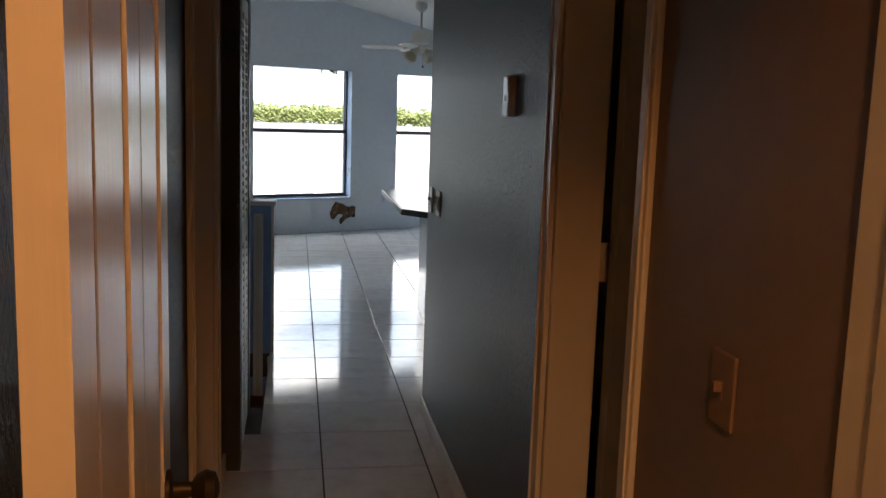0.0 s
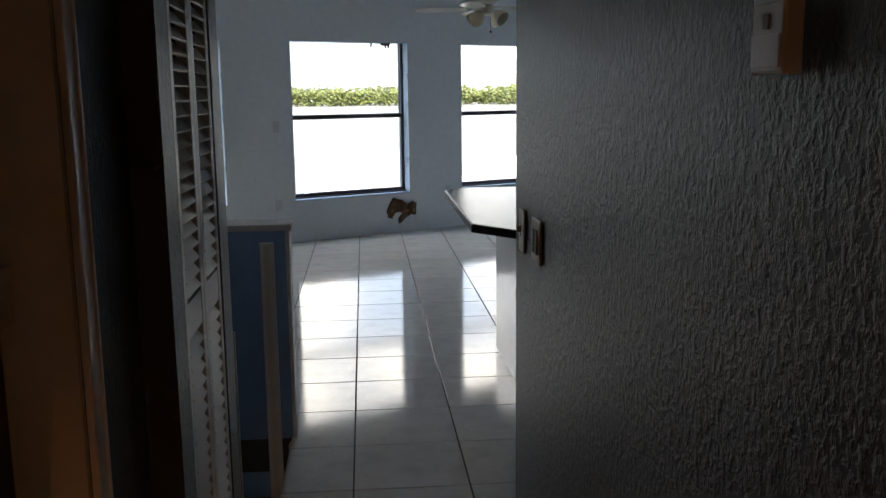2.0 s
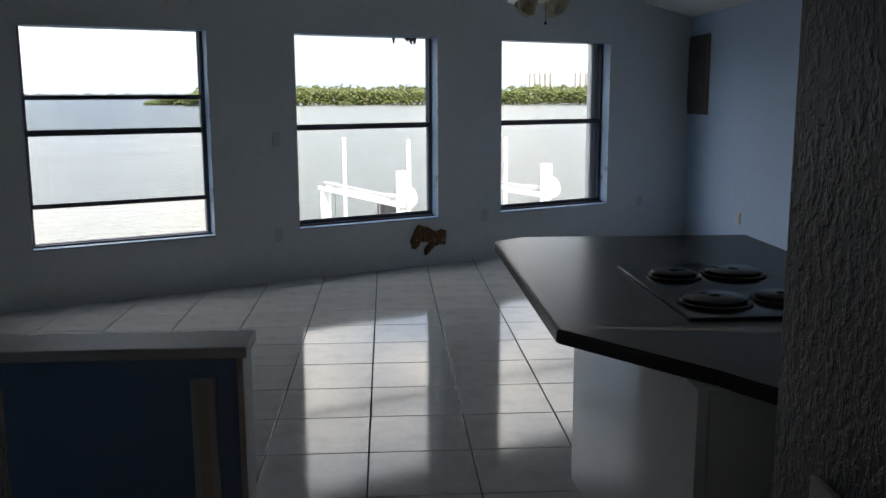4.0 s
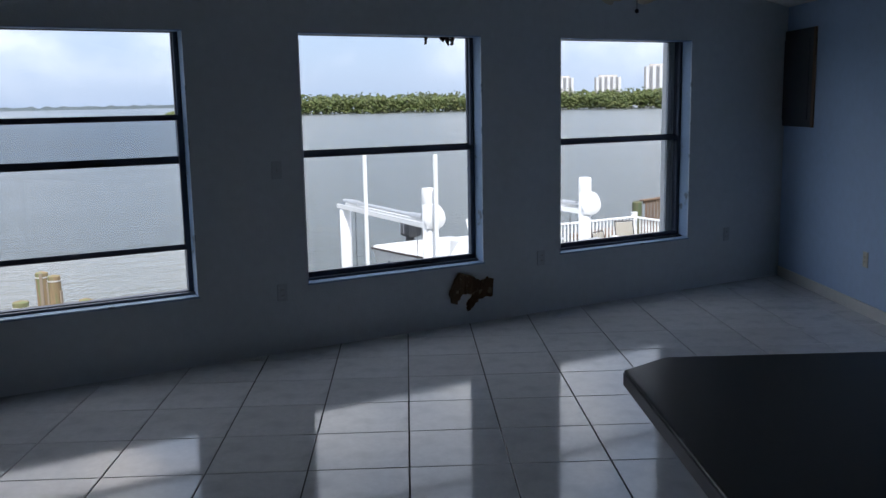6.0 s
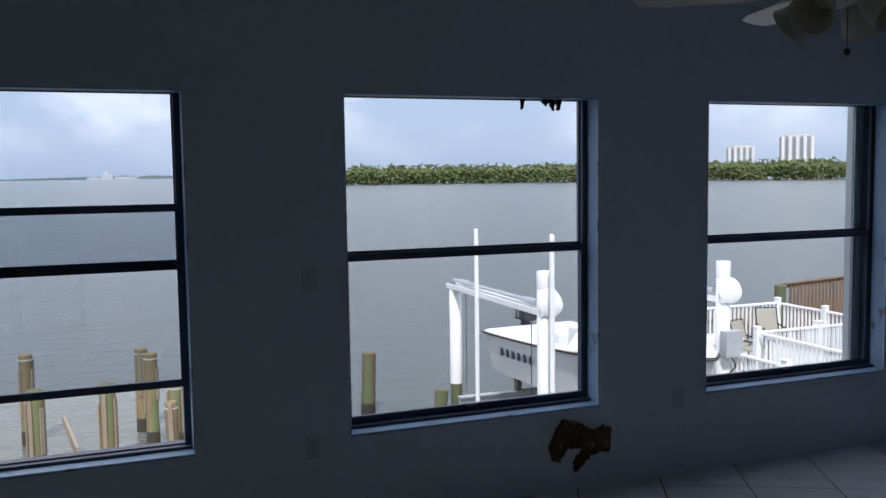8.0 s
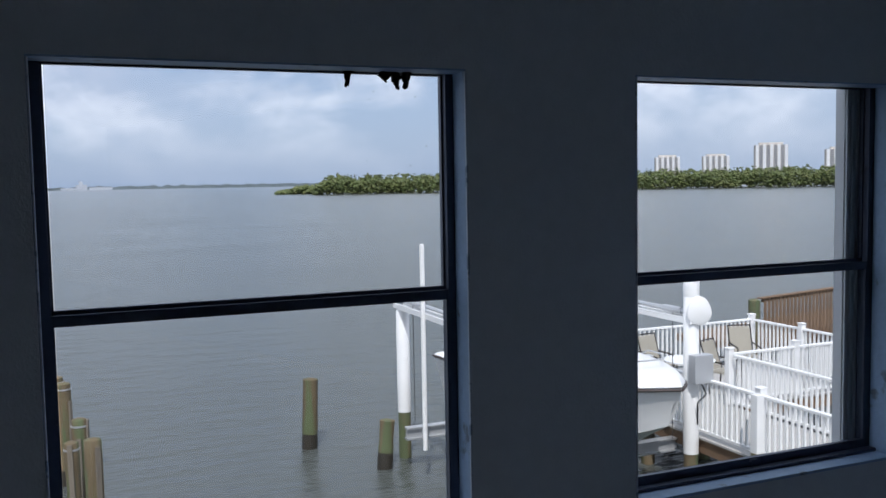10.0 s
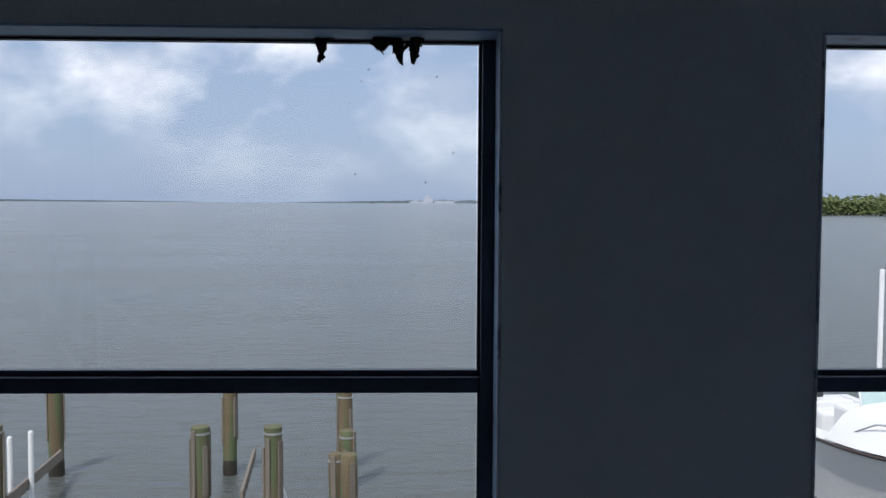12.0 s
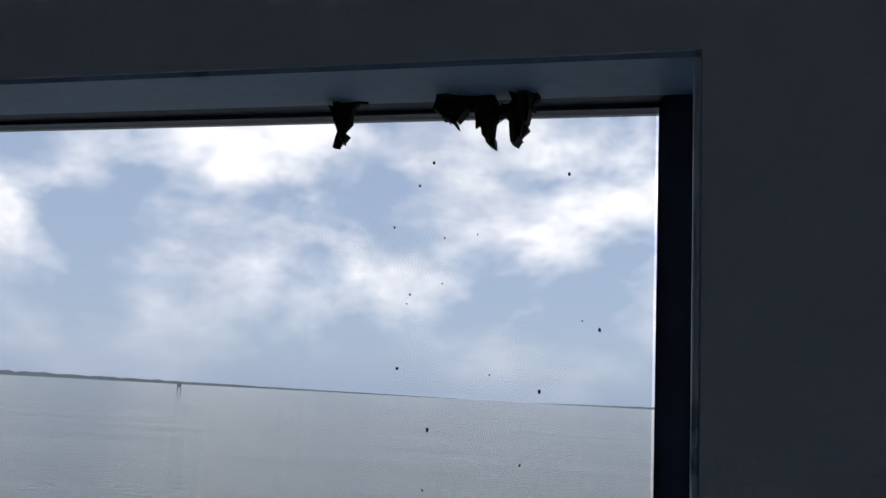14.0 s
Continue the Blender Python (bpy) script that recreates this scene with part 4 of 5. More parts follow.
def far_strip(a0, a1, dist, hmax, taper):
    bm2 = bmesh.new()
    n = 160
    rows_ = []
    for i in range(n + 1):
        a = a0 + (a1 - a0) * i / n
        f = min(1.0, (i / n) / taper if taper > 0 else 1.0, (1 - i / n) / -taper if taper < 0 else 1.0)
        hh = hmax * (0.45 + 0.55 * f) * (0.8 + 0.5 * noise.noise(Vector((a * 2.3, dist, 0)))) * (f ** 0.5) + 0.5
        p, q = at_heading(a, dist, 0), at_heading(a, dist + 150, 0)
        rows_.append([bm2.verts.new((p.x, p.y, WATER - 0.5)), bm2.verts.new((p.x, p.y, WATER + hh)), bm2.verts.new((q.x, q.y, WATER + hh)), bm2.verts.new((q.x, q.y, WATER - 0.5))])
    for u, v in zip(rows_, rows_[1:]):
        for i in range(3):
            bm2.faces.new((u[i], u[i + 1], v[i + 1], v[i]))
    return bm2


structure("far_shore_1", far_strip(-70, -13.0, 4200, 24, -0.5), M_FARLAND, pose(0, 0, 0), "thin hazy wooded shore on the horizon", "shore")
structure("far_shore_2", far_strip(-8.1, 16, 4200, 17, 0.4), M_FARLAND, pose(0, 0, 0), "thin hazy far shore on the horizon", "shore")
pl = thing("power_plant", pose(74.0, 4000, WATER), "small white industrial plant on the far shore, greyed with haze colour", "building")
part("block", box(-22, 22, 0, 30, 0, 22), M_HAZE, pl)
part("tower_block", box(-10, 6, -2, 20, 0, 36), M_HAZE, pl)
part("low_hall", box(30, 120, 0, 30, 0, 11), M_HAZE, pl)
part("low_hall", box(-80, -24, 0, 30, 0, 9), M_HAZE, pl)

mk = thing("channel_marker", Matrix.Translation(at_heading(-30.0, 474, WATER)), "channel marker with boards on piles in the bay", "marker")
for x in (-0.9, 0.9):
    part("pile", rod((x, 0, -0.5), (x, 0, 5.2), 0.16), M_STEEL, mk)
part("board", box(-1.2, 1.2, -0.25, -0.17, 3.4, 5.2), M_STEEL, mk)
part("platform", box(-1.2, 1.2, -0.5, 0.5, 2.4, 2.6), M_STEEL, mk)


def tower(heading, dist, width, top, floors, cols):
    t = thing("apartment_tower", Matrix.Translation(at_heading(heading, dist, WATER)) @ pose(0, 0, 0, 0, 0, -heading + 8), "pale concrete apartment tower above the trees", "building", "apartment towers")
    hgt = top - WATER
    part("body", box(-width / 2, width / 2, 0, 18, 0, hgt), M_CONCRETE, t)
    part("roof", box(-width * 0.36, width * 0.36, 3, 15, hgt, hgt + 3.2), M_CONCRETE, t)
    cw = width / cols
    for i in range(cols):
        x = -width / 2 + (i + 0.5) * cw
        if i % 2 == 0:
            part("pier", box(x - cw * 0.36, x + cw * 0.36, -1.2, 0, 0, hgt + 0.6), M_WHITEB, t)
            continue
        for k in range(floors):
            z = hgt * (k + 0.25) / floors
            part("window", box(x - cw * 0.48, x + cw * 0.48, -0.3, -0.02, z, z + hgt / floors * 0.62), M_TOWERGLASS, t)
    return t


tower(42.8, 1211, 39, 41.5, 18, 9)
tower(39.65, 1340, 36, 32.0, 13, 9)
tower(36.8, 1340, 34, 32.0, 13, 9)
tower(46.7, 1250, 40, 35.0, 14, 9)


# ---- pilings ----
def piling(x, y, z_top, r, lean, slats, label, seed, cap=True):
    rnd = random.Random(seed)
    d = thing("piling", pose(x, y, WATER, lean[0], lean[1], rnd.uniform(0, 360)), label, "piling", "old dock pilings")
    hgt = z_top - WATER
    prof = [(r * (1 + rnd.uniform(-0.05, 0.05)), 0.30 + (hgt - 0.31) * i / 6) for i in range(7)] + [(r * 0.9, hgt), (r * 0.3, hgt + 0.02)]
    part("pole", lathe(prof, 14), M_PILE, d, smooth=True)
    part("wet_foot", lathe([(r * 1.03, -1.0), (r * 1.06, 0.15), (r * 1.03, 0.31)], 14), M_WET, d, "dark wet barnacled foot")
    for i in range(slats):
        a = 360 * i / max(slats, 1) + rnd.uniform(-15, 15)
        lo, hi = hgt * rnd.uniform(0.25, 0.5), hgt - rnd.uniform(0.0, 0.35)
        part("slat", box(-0.038, 0.038, 0.0, 0.03, lo, hi, 0.005, Matrix.Rotation(radians(a), 4, "Z") @ pose(0, r * 0.98, 0)), M_PILEGREY, d, "grey split board nailed to the pole")
    if cap:
        part("strap", lathe([(r * 1.08, hgt - 0.12), (r * 1.08, hgt - 0.09)], 14), M_GALV, d)
    return d


OLD = "weathered green and brown wooden piling standing in the water"
piling(4.88, 26.9, -2.05, 0.135, (0, 0), 3, OLD, 1)
piling(5.02, 25.7, -1.95, 0.135, (0, 0), 3, OLD, 2)
piling(4.12, 22.5, -1.82, 0.14, (0, 0), 5, OLD, 3)
piling(2.98, 22.5, -1.82, 0.14, (0, 0), 5, OLD, 4)
piling(2.57, 26.8, -1.97, 0.14, (0, 0), 4, OLD, 5)
piling(-0.23, 22.5, -1.8, 0.14, (0, 0), 2, OLD, 6)
piling(-0.95, 26.8, -1.95, 0.15, (0, 0), 2, OLD, 7)
piling(5.26, 22.8, -1.97, 0.12, (0, 0), 4, OLD, 8)
piling(5.16, 22.1, -2.15, 0.11, (0, 1), 2, OLD, 9)
piling(5.42, 21.0, -1.85, 0.12, (0, 0), 2, OLD, 10, False)
piling(9.80, 26.0, -2.42, 0.16, (2, -2), 0, "leaning green piling alone in the water", 11, False)
piling(10.8, 24.0, -2.95, 0.15, (4, -5), 0, "short leaning brown piling stump", 12, False)
for (x0, y0, z0, x1, y1, z1) in ((-0.15, 22.75, -3.1, -0.75, 26.55, -3.4), (3.6, 22.6, -3.0, 3.3, 25.5, -3.1)):
    v = Vector((x1 - x0, y1 - y0, z1 - z0))
    thing("loose_board", Matrix.Translation((x0, y0, z0)) @ v.to_track_quat("X", "Z").to_matrix().to_4x4(), "pale weathered board leaning between old pilings", "board", bm=box(0, v.length, -0.025, 0.025, -0.1, 0.1, 0.005), mat=M_PILEGREY)
for x in (-0.64, -0.28):
    thing("guide_pipe", pose(x, 24.0, WATER - 0.3), "white plastic guide pipe standing in the water", "pipe", "guide pipes", bm=lathe([(0.045, 0), (0.045, 1.9 if x > -0.4 else 1.8), (0.03, 1.93 if x > -0.4 else 1.83)], 12), mat=M_POST)
thing("guide_pipe", pose(4.55, 22.7, WATER - 0.2, 0, -16), "short white leaning guide pipe by the pilings", "pipe", "guide pipes", bm=lathe([(0.06, 0), (0.06, 1.65), (0.05, 1.67)], 12), mat=M_POST)


# ---- boat lift ----
def lift_side(x, far_y, near_y, box_):
    """One side of the lift: a motor post near the shore, a far post and the beam between them."""
    d = thing("boat_lift_side", pose(x, near_y, WATER), "white boat lift posts with overhead beam and motor", "boat lift", "boat lift")
    L = far_y - near_y
    up = -WATER
    for y, top_, lo in ((0, -0.35, 0.75), (L, -0.86, 0.95)):
        p = part("post", lathe([(0.135, lo), (0.135, up + top_ - 0.02), (0.12, up + top_)], 20, None, pose(0, y, 0)), M_POST, d, "white plastic wrapped post", True)
        part("pile_foot", lathe([(0.125, -1), (0.125, lo)], 16, None, pose(0, y, 0)), M_PILE, p, "green stained wooden foot")
    z = up - 0.78
    bm2 = bmesh.new()
    for u in (-0.13, 0.09):
        add_box(bm2, u, u + 0.04, -0.15, L + 0.2, z - 0.05, z + 0.05)
    add_box(bm2, -0.08, 0.09, -0.1, L + 0.15, z - 0.02, z)
    part("beam", bm2, M_POST, d, "white channel beam")
    shaft = part("drive_shaft", rod((0.02, -0.1, z + 0.13), (0.02, L + 0.1, z + 0.13), 0.04), M_GALV, d)
    for y in (0.55, L - 0.55):
        part("winder", rod((0.02, y - 0.25, z + 0.13), (0.02, y + 0.25, z + 0.13), 0.062), M_GALV, shaft)
        part("cable", rod((0.02, y, 0.85), (0.02, y, z + 0.1), 0.008, 6), M_CABLE, d)
    prof = [(0.215, 0.0), (0.215, 0.05), (0.17, 0.08)]
    g = lathe(prof, 28)
    for v in g.verts:
        if v.co.y > 0:
            v.co.y *= 1.35
            v.co.x *= 1 - 0.35 * v.co.y
    bmesh.ops.transform(g, matrix=pose(0.04, -0.15, z + 0.15, 90, 0, -20), verts=g.verts)
    part("gear_cover", g, M_POST, d, "white teardrop gear cover", True)
    part("motor_cover", lathe([(0.135, up - 0.36), (0.14, up - 0.34), (0.14, up - 0.08), (0.13, up - 0.05), (0.1, up - 0.04)], 20), M_POST, d, "white round motor cover", True)
    if box_:
        b = part("switch_box", box(-0.17, 0.22, -0.33, -0.14, up - 1.85, up - 1.35, 0.01), M_GALV, d, "grey electric switch box")
        part("conduit", tube([(0.05, -0.2, up - 1.85), (0.12, -0.26, up - 2.05), (-0.05, -0.24, up - 2.2), (0.02, -0.16, up - 2.6)], 0.014), M_CABLE, b)
    return d


lift_side(11.42, 24.5, 20.3, False)
lift_side(15.22, 24.4, 20.2, True)
for y in (20.9, 23.7):
    cr = thing("cradle_beam", pose(13.3, y, -3.18), "galvanised cradle beam hanging under the boat", "boat lift", "cradle beams")
    bm2 = bmesh.new()
    add_box(bm2, -2.15, 2.15, -0.09, 0.09, -0.12, -0.09)
    add_box(bm2, -2.15, 2.15, -0.02, 0.02, -0.09, 0.09)
    add_box(bm2, -2.15, 2.15, -0.09, 0.09, 0.09, 0.12)
    part("girder", bm2, M_GALV, cr)
    for x in (-0.75, 0.75):
        part("bunk_bracket", box(x - 0.06, x + 0.06, -0.08, 0.08, 0.12, 0.42, 0.01), M_PILEGREY, cr)
for x, y, t_ in ((11.24, 22.9, 0.58), (11.2, 19.6, 0.66), (14.95, 21.5, 0.55), (14.8, 24.35, 0.55)):
    thing("guide_pole", pose(x, y, -3.3), "tall thin white guide pole on the boat lift", "pole", "guide poles", bm=lathe([(0.045, 0), (0.045, t_ + 3.28), (0.02, t_ + 3.3)], 12), mat=M_POST)
fp = thing("flagpole", pose(15.5, 24.55, -3.15), "white flagpole with a gold ball on top", "flagpole")
part("pole", lathe([(0.036, 0), (0.034, 2.5), (0.024, 5.75)], 12), M_POST, fp)
part("ball", lathe([(0.01, 5.75), (0.05, 5.78), (0.06, 5.83), (0.05, 5.87), (0.01, 5.90)], 14), M_GOLD, fp, "gold ball finial", True)
part("cleat", box(-0.14, -0.04, -0.02, 0.02, 1.1, 1.14, 0.005), M_GALV, fp)

# ---- boat ----
boat = thing("motor_boat", pose(13.2, 24.4, -1.80, 0, 0.3, -86.6), "white open motor boat with outboard hanging on the lift", "boat")
LB, N = 6.1, 22


def station(u):
    """Half breadths and heights of sheer, chine and keel at u from stern 0 to bow 1."""
    f = max(0.0, (u - 0.45) / 0.55)
    sheer = 1.15 * (1 - f ** 3.6) + 0.03 * (1 - u)
    chine = 0.93 * (1 - f ** 2.0)
    zs = 0.10 * u + 0.30 * u ** 2
    zc = -0.90 + 0.66 * f ** 2.2
    zk = -1.24 + 0.12 * f + 0.95 * f ** 4
    xs = LB * u
    xc = LB * u - 0.30 * f
    xk = LB * u - 0.65 * f
    return (xs, sheer, zs), (xc, chine, zc), (xk, 0.0, zk)


def loft(strips):
    bm2 = bmesh.new()
    rows_ = [[bm2.verts.new(p) for p in st] for st in strips]
    for a, b in zip(rows_, rows_[1:]):
        for i in range(len(a) - 1):
            bm2.faces.new((a[i], a[i + 1], b[i + 1], b[i]))
    return bm2, rows_


strips = []
for i in range(N + 1):
    S, C, K = station(i / N)
    midp = [((S[0] * (1 - k) + C[0] * k), (S[1] * (1 - k) + C[1] * k) - 0.05 * math.sin(k * math.pi) * (i / N), S[2] * (1 - k) + C[2] * k) for k in (0, 0.25, 0.5, 0.75, 1)]
    strips.append([(x, -y, z) for x, y, z in midp])
for side in (1, -1):
    bm2, _ = loft([[(x, y * side, z) for x, y, z in st] for st in strips])
    part("hull_side", bm2, M_HULL, boat, smooth=True)
bots = []
for i in range(N + 1):
    S, C, K = station(i / N)
    bots.append([(C[0], -C[1], C[2]), (C[0] * 0.5 + K[0] * 0.5, -C[1] * 0.5, (C[2] + K[2]) * 0.5), K, (C[0] * 0.5 + K[0] * 0.5, C[1] * 0.5, (C[2] + K[2]) * 0.5), (C[0], C[1], C[2])])
bm2, _ = loft(bots)
part("hull_bottom", bm2, M_BOTTOM, boat, "grey green painted bottom", True)
S, C, K = station(0)
bm2 = bmesh.new()
bm2.faces.new([bm2.verts.new(p) for p in ((0, -S[1], S[2]), (0, -C[1], C[2]), (0, 0, K[2]), (0, C[1], C[2]), (0, S[1], S[2]))])
part("transom", bm2, M_HULL, boat)
# gunwale deck with an open cockpit, and a cambered foredeck
for side in (1, -1):
    rows_ = []
    for i in range(N + 1):
        S, C, K = station(i / N)
        if i / N < 0.62:
            rows_.append([(S[0], side * S[1], S[2]), (S[0], side * (S[1] - 0.1), S[2] + 0.04), (S[0], side * (S[1] - 0.26), S[2] + 0.04), (S[0], side * (S[1] - 0.28), S[2] - 0.5)])
    bm2, _ = loft(rows_)
    part("gunwale", bm2, M_DECKW, boat, smooth=True)
    bm2 = bmesh.new()
    pts = [(station(i / N)[0][0], side * (station(i / N)[0][1] + 0.015), station(i / N)[0][2] - 0.02) for i in range(N + 1)]
    for p, q in zip(pts, pts[1:]):
        if (Vector(p) - Vector(q)).length > 0.01:
            rod(p, q, 0.026, 6, bm2)
    part("rub_rail", bm2, M_RUB, boat, "dark rubber rub rail")
def crown(u):
    """Rise of the cuddy deck above the sheer, falling towards the bow."""
    return 0.06 + 0.46 * max(0.0, 1 - (u - 0.545) / 0.455) ** 0.7


rows_ = []
for i in range(N + 1):
    S, C, K = station(i / N)
    if i / N >= 0.54:
        rows_.append([(S[0], S[1] * k, S[2] + crown(i / N) * (1 - k ** 4) + 0.02) for k in (-1, -0.75, -0.5, -0.25, 0, 0.25, 0.5, 0.75, 1)])
bm2, _ = loft(rows_)
part("foredeck", bm2, M_DECKW, boat, smooth=True)
part("cockpit_floor", box(0.1, 3.4, -0.86, 0.86, -0.52, -0.48), M_DECKW, boat)
part("splash_well", box(0.02, 0.55, -0.9, 0.9, -0.2, 0.05, 0.03), M_DECKW, boat)
con = part("console", box(2.35, 3.2, -0.5, 0.5, -0.5, 0.45, 0.06), M_DECKW, boat)
part("console_hatch", box(2.33, 2.35, -0.3, 0.3, -0.3, 0.2, 0.004), M_HULL, con)
ws = bmesh.new()
add_box(ws, 0, 0.02, -0.6, 0.6, 0, 0.34, pose(3.35, 0, 0.62, 0, -25))
part("windscreen", ws, M_AQUA, boat, "aqua tinted windscreen")
part("windscreen_frame", tube([(3.36, -0.62, 0.62), (3.2, -0.6, 0.95), (3.2, 0.6, 0.95), (3.36, 0.62, 0.62)], 0.018), M_GALV, boat)
part("seat", box(1.55, 1.95, -0.45, 0.45, -0.48, 0.2, 0.06), M_DECKW, boat, "white padded helm seat")
part("bow_rail", tube([(3.6, -1.0, 0.28), (4.2, -0.9, 0.58), (4.9, -0.62, 0.66), (5.45, -0.2, 0.72), (5.45, 0.2, 0.72), (4.9, 0.62, 0.66), (4.2, 0.9, 0.58), (3.6, 1.0, 0.28)], 0.014), M_GALV, boat)
part("deck_hatch", box(4.2, 4.6, -0.2, 0.2, 0.62, 0.70, 0.01), M_HULL, boat)
for y in (-0.45, 0.45):
    part("grab_rail", tube([(3.8, y, 0.66), (3.82, y, 0.72), (4.5, y * 0.9, 0.70), (4.52, y * 0.9, 0.6)], 0.012), M_GALV, boat)
for u in (4.95, 5.3):
    part("cleat", box(u, u + 0.1, -0.3, -0.26, 0.56, 0.64, 0.008), M_GALV, boat)
eng = part("outboard", box(-0.42, 0.08, -0.2, 0.2, 0.12, 0.62, 0.09), M_ENGINE, boat, "charcoal outboard engine with silver stripes")
part("leg", box(-0.3, -0.1, -0.08, 0.08, -0.95, 0.14, 0.03), M_ENGINE, eng)
part("lower_unit", lathe([(0.02, -0.6), (0.07, -0.4), (0.08, 0.0), (0.03, 0.12)], 14, None, pose(-0.02, 0, -0.9, 0, 90)), M_ENGINE, eng, smooth=True)
for u in (-0.34, -0.2):
    part("stripe", box(u, u + 0.05, -0.206, -0.201, 0.2, 0.54), M_SILVER, eng, "silver decal stripe")
part("tilt_arm", box(-0.12, 0.25, 0.28, 0.5, 0.05, 0.4, 0.03), M_ENGINE, boat, "small black auxiliary engine")
# maker's lettering as plain dark bars, and a round emblem, on the visible side
for i in range(6):
    u = 0.62 + i * 0.24
    S, C, K = station(u / LB)
    k = 0.40
    y = -(S[1] * (1 - k) + C[1] * k) - 0.012 + 0.05 * math.sin(k * math.pi) * u / LB
    z = S[2] * (1 - k) + C[2] * k
    part("letter_bar", box(u, u + 0.11, y - 0.012, y + 0.004, z - 0.085, z + 0.085, 0.0, None), M_LETTER, boat)
S, C, K = station(2.55 / LB)
part("emblem", lathe([(0.19, 0), (0.19, 0.012), (0.13, 0.013), (0.12, 0.006)], 24, None, pose(2.55, -(S[1] * 0.5 + C[1] * 0.5) + 0.03, (S[2] + C[2]) * 0.5, 98)), M_LETTER, boat, "dark round emblem")

# ---- white dock ----
DECKZ, RAILZ = -2.86, -1.80
dock = thing("dock", pose(0, 0, 0), "dock platform and walkway with grey boards and brown fascia", "dock", kind="structure")
for x0, x1, y0, y1, along in ((15.35, 20.85, 21.6, 25.05, True), (15.35, 17.35, 12.5, 21.59, False)):
    part("frame", box(x0 + 0.05, x1 - 0.05, y0 + 0.05, y1 - 0.05, DECKZ - 0.3, DECKZ - 0.045), M_BROWNWOOD, dock, "brown wooden frame and fascia")
    n = int((y1 - y0) / 0.145)
    bmesh_board = mesh_of("deck_board", box(-(x1 - x0) / 2, (x1 - x0) / 2, -0.069, 0.069, -0.04, 0, 0.003), M_DECK)
    for i in range(n):
        share("deck_board", bmesh_board, dock, pose((x0 + x1) / 2, y0 + (i + 0.5) * (y1 - y0) / n, DECKZ))
for x, y in ((15.6, 24.8), (18.2, 24.9), (20.6, 24.9), (16.8, 21.8), (16.8, 16.0), (15.6, 22.0)):
    part("dock_pile", lathe([(0.13, WATER - 1), (0.13, DECKZ - 0.3)], 12, None, pose(x, y, 0)), M_PILE, dock)

bal = mesh_of("baluster", box(-0.019, 0.019, -0.019, 0.019, 0.1, 0.98), M_POST)


def railing(x0, y0, x1, y1, posts, z0=RAILZ, z1=RAILZ):
    """A white picket railing between two places; posts: fractions along it."""
    v = Vector((x1 - x0, y1 - y0, 0))
    L = v.length
    d = thing("railing", pose(x0, y0, RAILZ - 1.03) @ Matrix.Rotation(math.atan2(v.y, v.x), 4, "Z"), "white plastic picket railing on the dock", "railing", "dock railings")
    part("top_rail", box(0, L, -0.045, 0.045, 0.98, 1.03, 0.008), M_POST, d)
    part("bottom_rail", box(0, L, -0.03, 0.03, 0.05, 0.1, 0.006), M_POST, d)
    for f in posts:
        p = part("post", box(f * L - 0.065, f * L + 0.065, -0.065, 0.065, 0.0, 1.12, 0.006), M_POST, d)
        part("post_cap", box(f * L - 0.08, f * L + 0.08, -0.08, 0.08, 1.121, 1.15, 0.012), M_POST, p)
    n = int(L / 0.125)
    for i in range(1, n):
        share("baluster", bal, d, pose(L * i / n, 0, 0))
    return d


railing(15.45, 24.95, 20.8, 24.95, (0.0, 0.33, 0.66, 1.0))
railing(20.78, 24.8, 20.78, 21.75, (0.5, 1.0))
railing(15.42, 24.8, 15.42, 12.6, (0.0, 0.25, 0.5, 0.68, 0.85))
railing(17.3, 21.65, 20.7, 21.65, (0.0, 0.5))
railing(17.3, 21.5, 17.3, 12.6, (0.3, 0.6, 0.9))
dp = thing("dock_post", pose(15.22, 18.55, WATER), "white wrapped dock post with green stained foot", "post")
part("sleeve", box(-0.075, 0.075, -0.075, 0.075, 1.2, 2.15, 0.01), M_POST, dp)
part("foot", lathe([(0.10, -1), (0.10, 1.2)], 14), M_PILE, dp)

nd = thing("brown_dock_fence", pose(22.85, 26.85, -3.0, 0, 0, 12), "brown slatted wooden fence on a neighbouring dock", "fence")
for z in (0.12, 1.24):
    part("rail", box(0, 9.5, -0.03, 0.03, z, z + 0.09, 0.004), M_BROWNWOOD, nd)
part("cap_rail", box(-0.1, 9.6, -0.09, 0.09, 1.34, 1.38, 0.006), M_BROWNWOOD, nd)
sl = mesh_of("slat", box(-0.055, 0.055, -0.05, -0.03, 0.0, 1.33), M_BROWNWOOD)
for i in range(54):
    share("slat", sl, nd, pose(0.1 + i * 0.175, 0, 0))
part("corner_pile", lathe([(0.16, -1.8), (0.16, 1.3), (0.1, 1.34)], 14, None, pose(-0.2, 0.1, 0)), M_PILE, nd, "green stained corner pile")
part("deck", box(-0.1, 9.6, 0.1, 3.0, -0.2, -0.02), M_BROWNWOOD, nd)


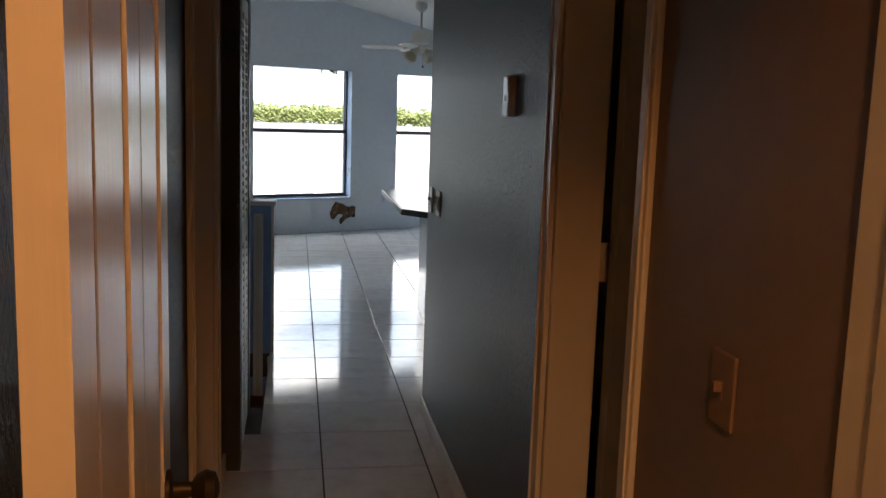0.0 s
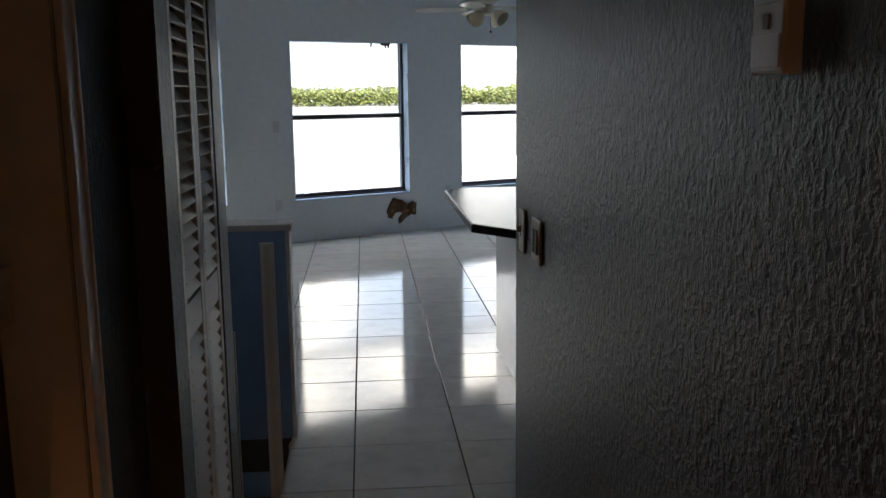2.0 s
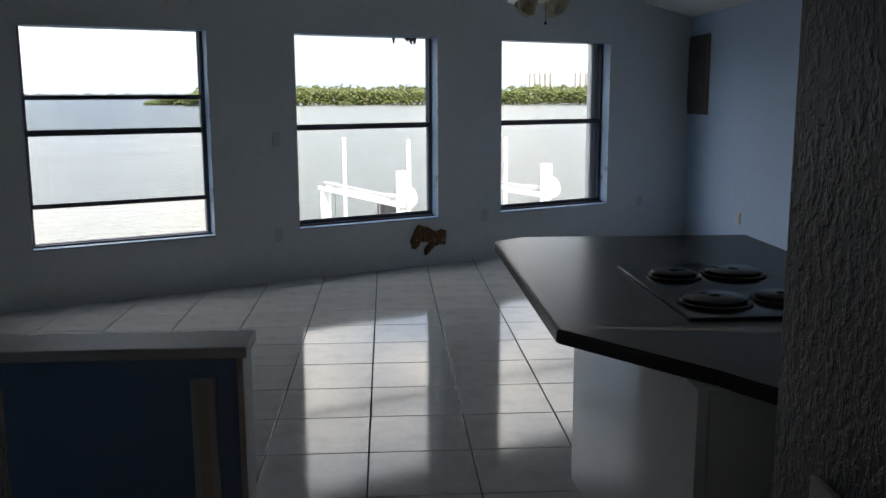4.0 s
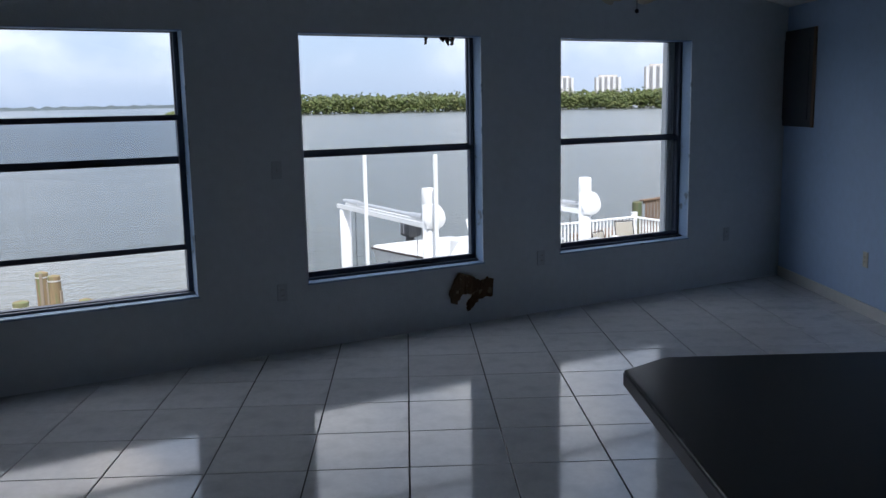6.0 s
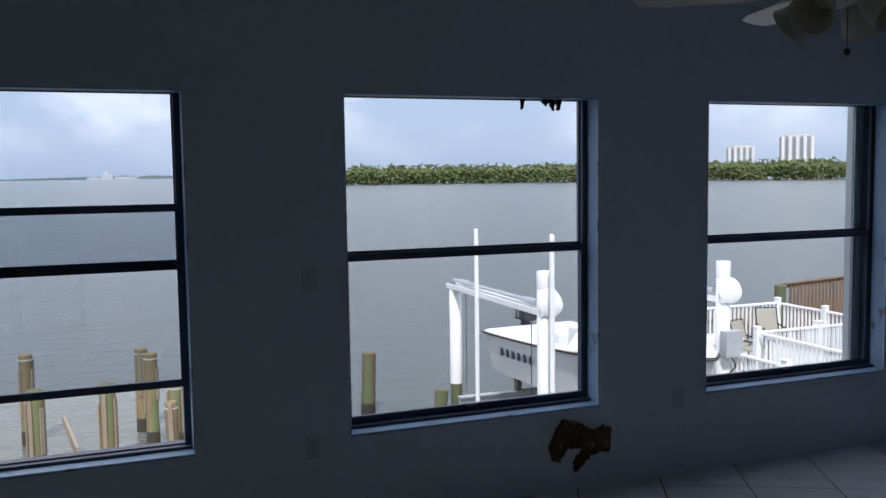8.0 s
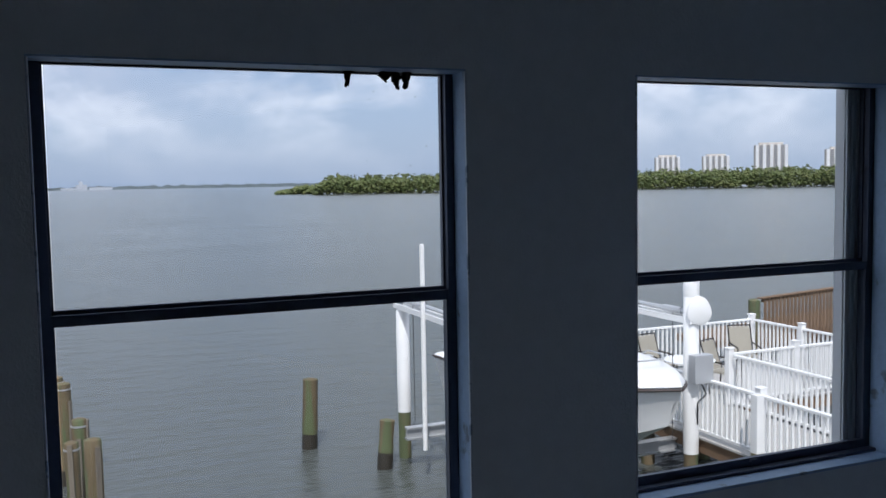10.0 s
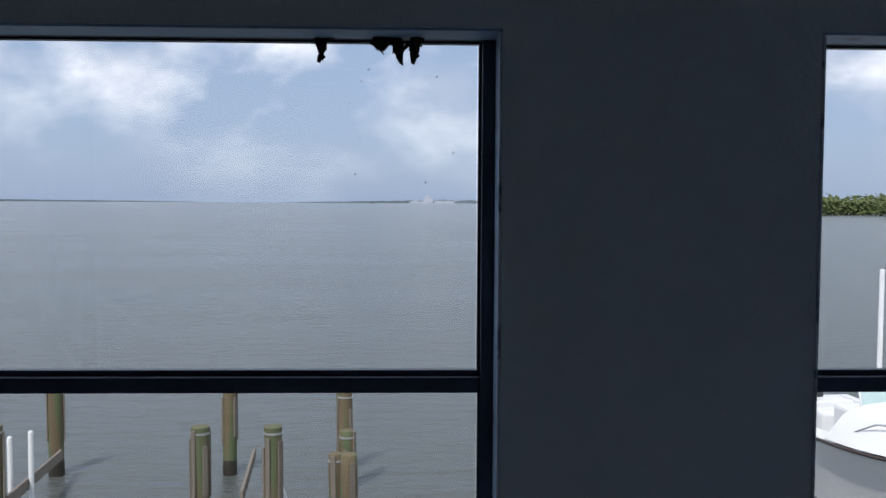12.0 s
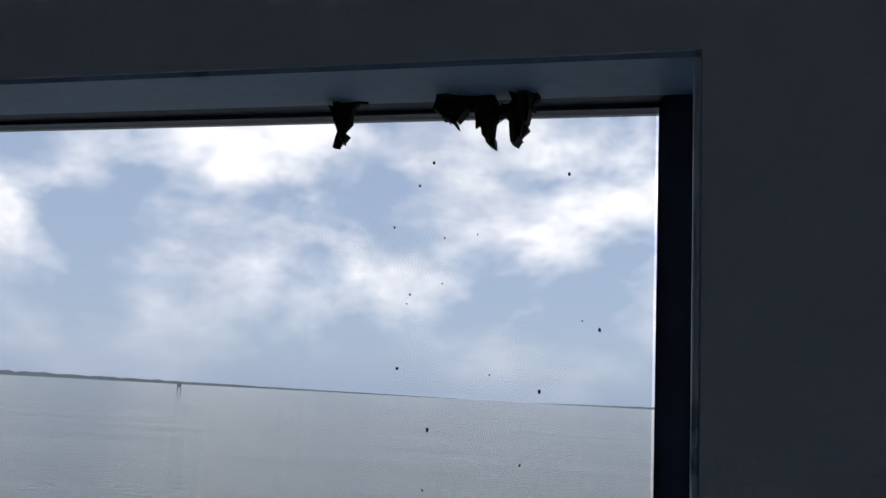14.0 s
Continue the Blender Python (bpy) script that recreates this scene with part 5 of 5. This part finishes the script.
def patio_chair(m, label):
    d = thing("patio_chair", m, label, "chair", "patio chairs")
    se = part("seat", box(-0.25, 0.25, -0.25, 0.25, 0.40, 0.425, 0.008), M_SLING, d)
    part("backrest", box(-0.25, 0.25, -0.012, 0.012, 0.0, 0.62, 0.008, pose(0, 0.26, 0.43, -18)), M_SLING, d)
    for sx in (-0.27, 0.27):
        part("back_frame", tube([(sx, 0.25, 0.40), (sx, 0.46, 1.05)], 0.016), M_FRAME, d)
        part("armrest", tube([(sx, -0.22, 0.62), (sx, 0.32, 0.66)], 0.018), M_FRAME, d)
        part("leg", tube([(sx, -0.24, 0.0), (sx, -0.22, 0.62)], 0.016), M_FRAME, d)
        part("leg", tube([(sx, 0.3, 0.0), (sx, 0.25, 0.42)], 0.016), M_FRAME, d)
    part("top_bar", tube([(-0.27, 0.46, 1.05), (0.27, 0.46, 1.05)], 0.016), M_FRAME, d)
    return d


ch = patio_chair(pose(18.1, 22.7, DECKZ, 0, 0, 20), "tan sling patio chair with dark frame on the dock")
copy_thing(ch, pose(19.7, 23.9, DECKZ, 0, 0, -20))
copy_thing(ch, pose(16.25, 23.0, DECKZ, 0, 0, 110))
copy_thing(ch, pose(17.3, 23.9, DECKZ, 0, 0, 10))
tb = thing("patio_table", pose(17.3, 22.9, DECKZ), "round patio table with pale top and dark legs", "table")
part("tabletop", lathe([(0.52, 0.69), (0.54, 0.7), (0.54, 0.715), (0.52, 0.72)], 28), M_SHUTTER, tb)
for i in range(4):
    a = radians(45 + 90 * i)
    part("leg", tube([(0.42 * math.cos(a), 0.42 * math.sin(a), 0.0), (0.3 * math.cos(a), 0.3 * math.sin(a), 0.69)], 0.016), M_FRAME, tb)

# ---- floor tiles, last ----
PC, PS, C0, S0 = 0.46, 0.4535, 0.523, 6.737
GAP = 0.0035
tile = mesh_of("tile", box(-PC / 2 + GAP, PC / 2 - GAP, -PS / 2 + GAP, PS / 2 - GAP, -0.0065, 0.0, 0.0015), M_TILE)
rest = bmesh.new()
count = 0
for i in range(-9, 9):
    for j in range(-15, 17):
        c, s = C0 + (i + 0.5) * PC, S0 + (j + 0.5) * PS
        corners = [HOUSE @ Vector((c + u * PC / 2, s + v * PS / 2, 0)) for u in (-1, 1) for v in (-1, 1)]
        if min(p.y for p in corners) > WY or c < ROOM_L - 0.2 or c > ROOM_R + 0.1 or s < 0:
            continue
        if s < KIT_S - 0.25 and not (C_L - 0.25 < c < 2.6):
            continue
        lo_c, hi_c, lo_s, hi_s = c - PC / 2, c + PC / 2, s - PS / 2, s + PS / 2
        crosses = max(p.y for p in corners) > WY + 0.1
        in_hole = hi_c > HOLE[0] and lo_c < HOLE[1] and hi_s > HOLE[2] and lo_s < HOLE[3]
        if in_hole:
            if hi_c > HOLE[1] and hi_c - HOLE[1] > 0.01:
                add_box(rest, max(lo_c + GAP, HOLE[1]), hi_c - GAP, lo_s + GAP, hi_s - GAP, -0.0065, 0)
            continue
        if crosses:
            sub = plan_cut(box(lo_c + GAP, hi_c - GAP, lo_s + GAP, hi_s - GAP, -0.0065, 0))
            me = bpy.data.meshes.new("tmp")
            sub.to_mesh(me)
            sub.free()
            rest.from_mesh(me)
            bpy.data.meshes.remove(me)
        elif -1.6 < c < 3.4 and count < 300:
            share("tile", tile, floor, pose(c, s, 0))
            count += 1
        else:
            add_box(rest, lo_c + GAP, hi_c - GAP, lo_s + GAP, hi_s - GAP, -0.0065, 0)
ob = part("cut_tiles", rest, M_TILE, floor)
tagged(ob, kind="stuff")
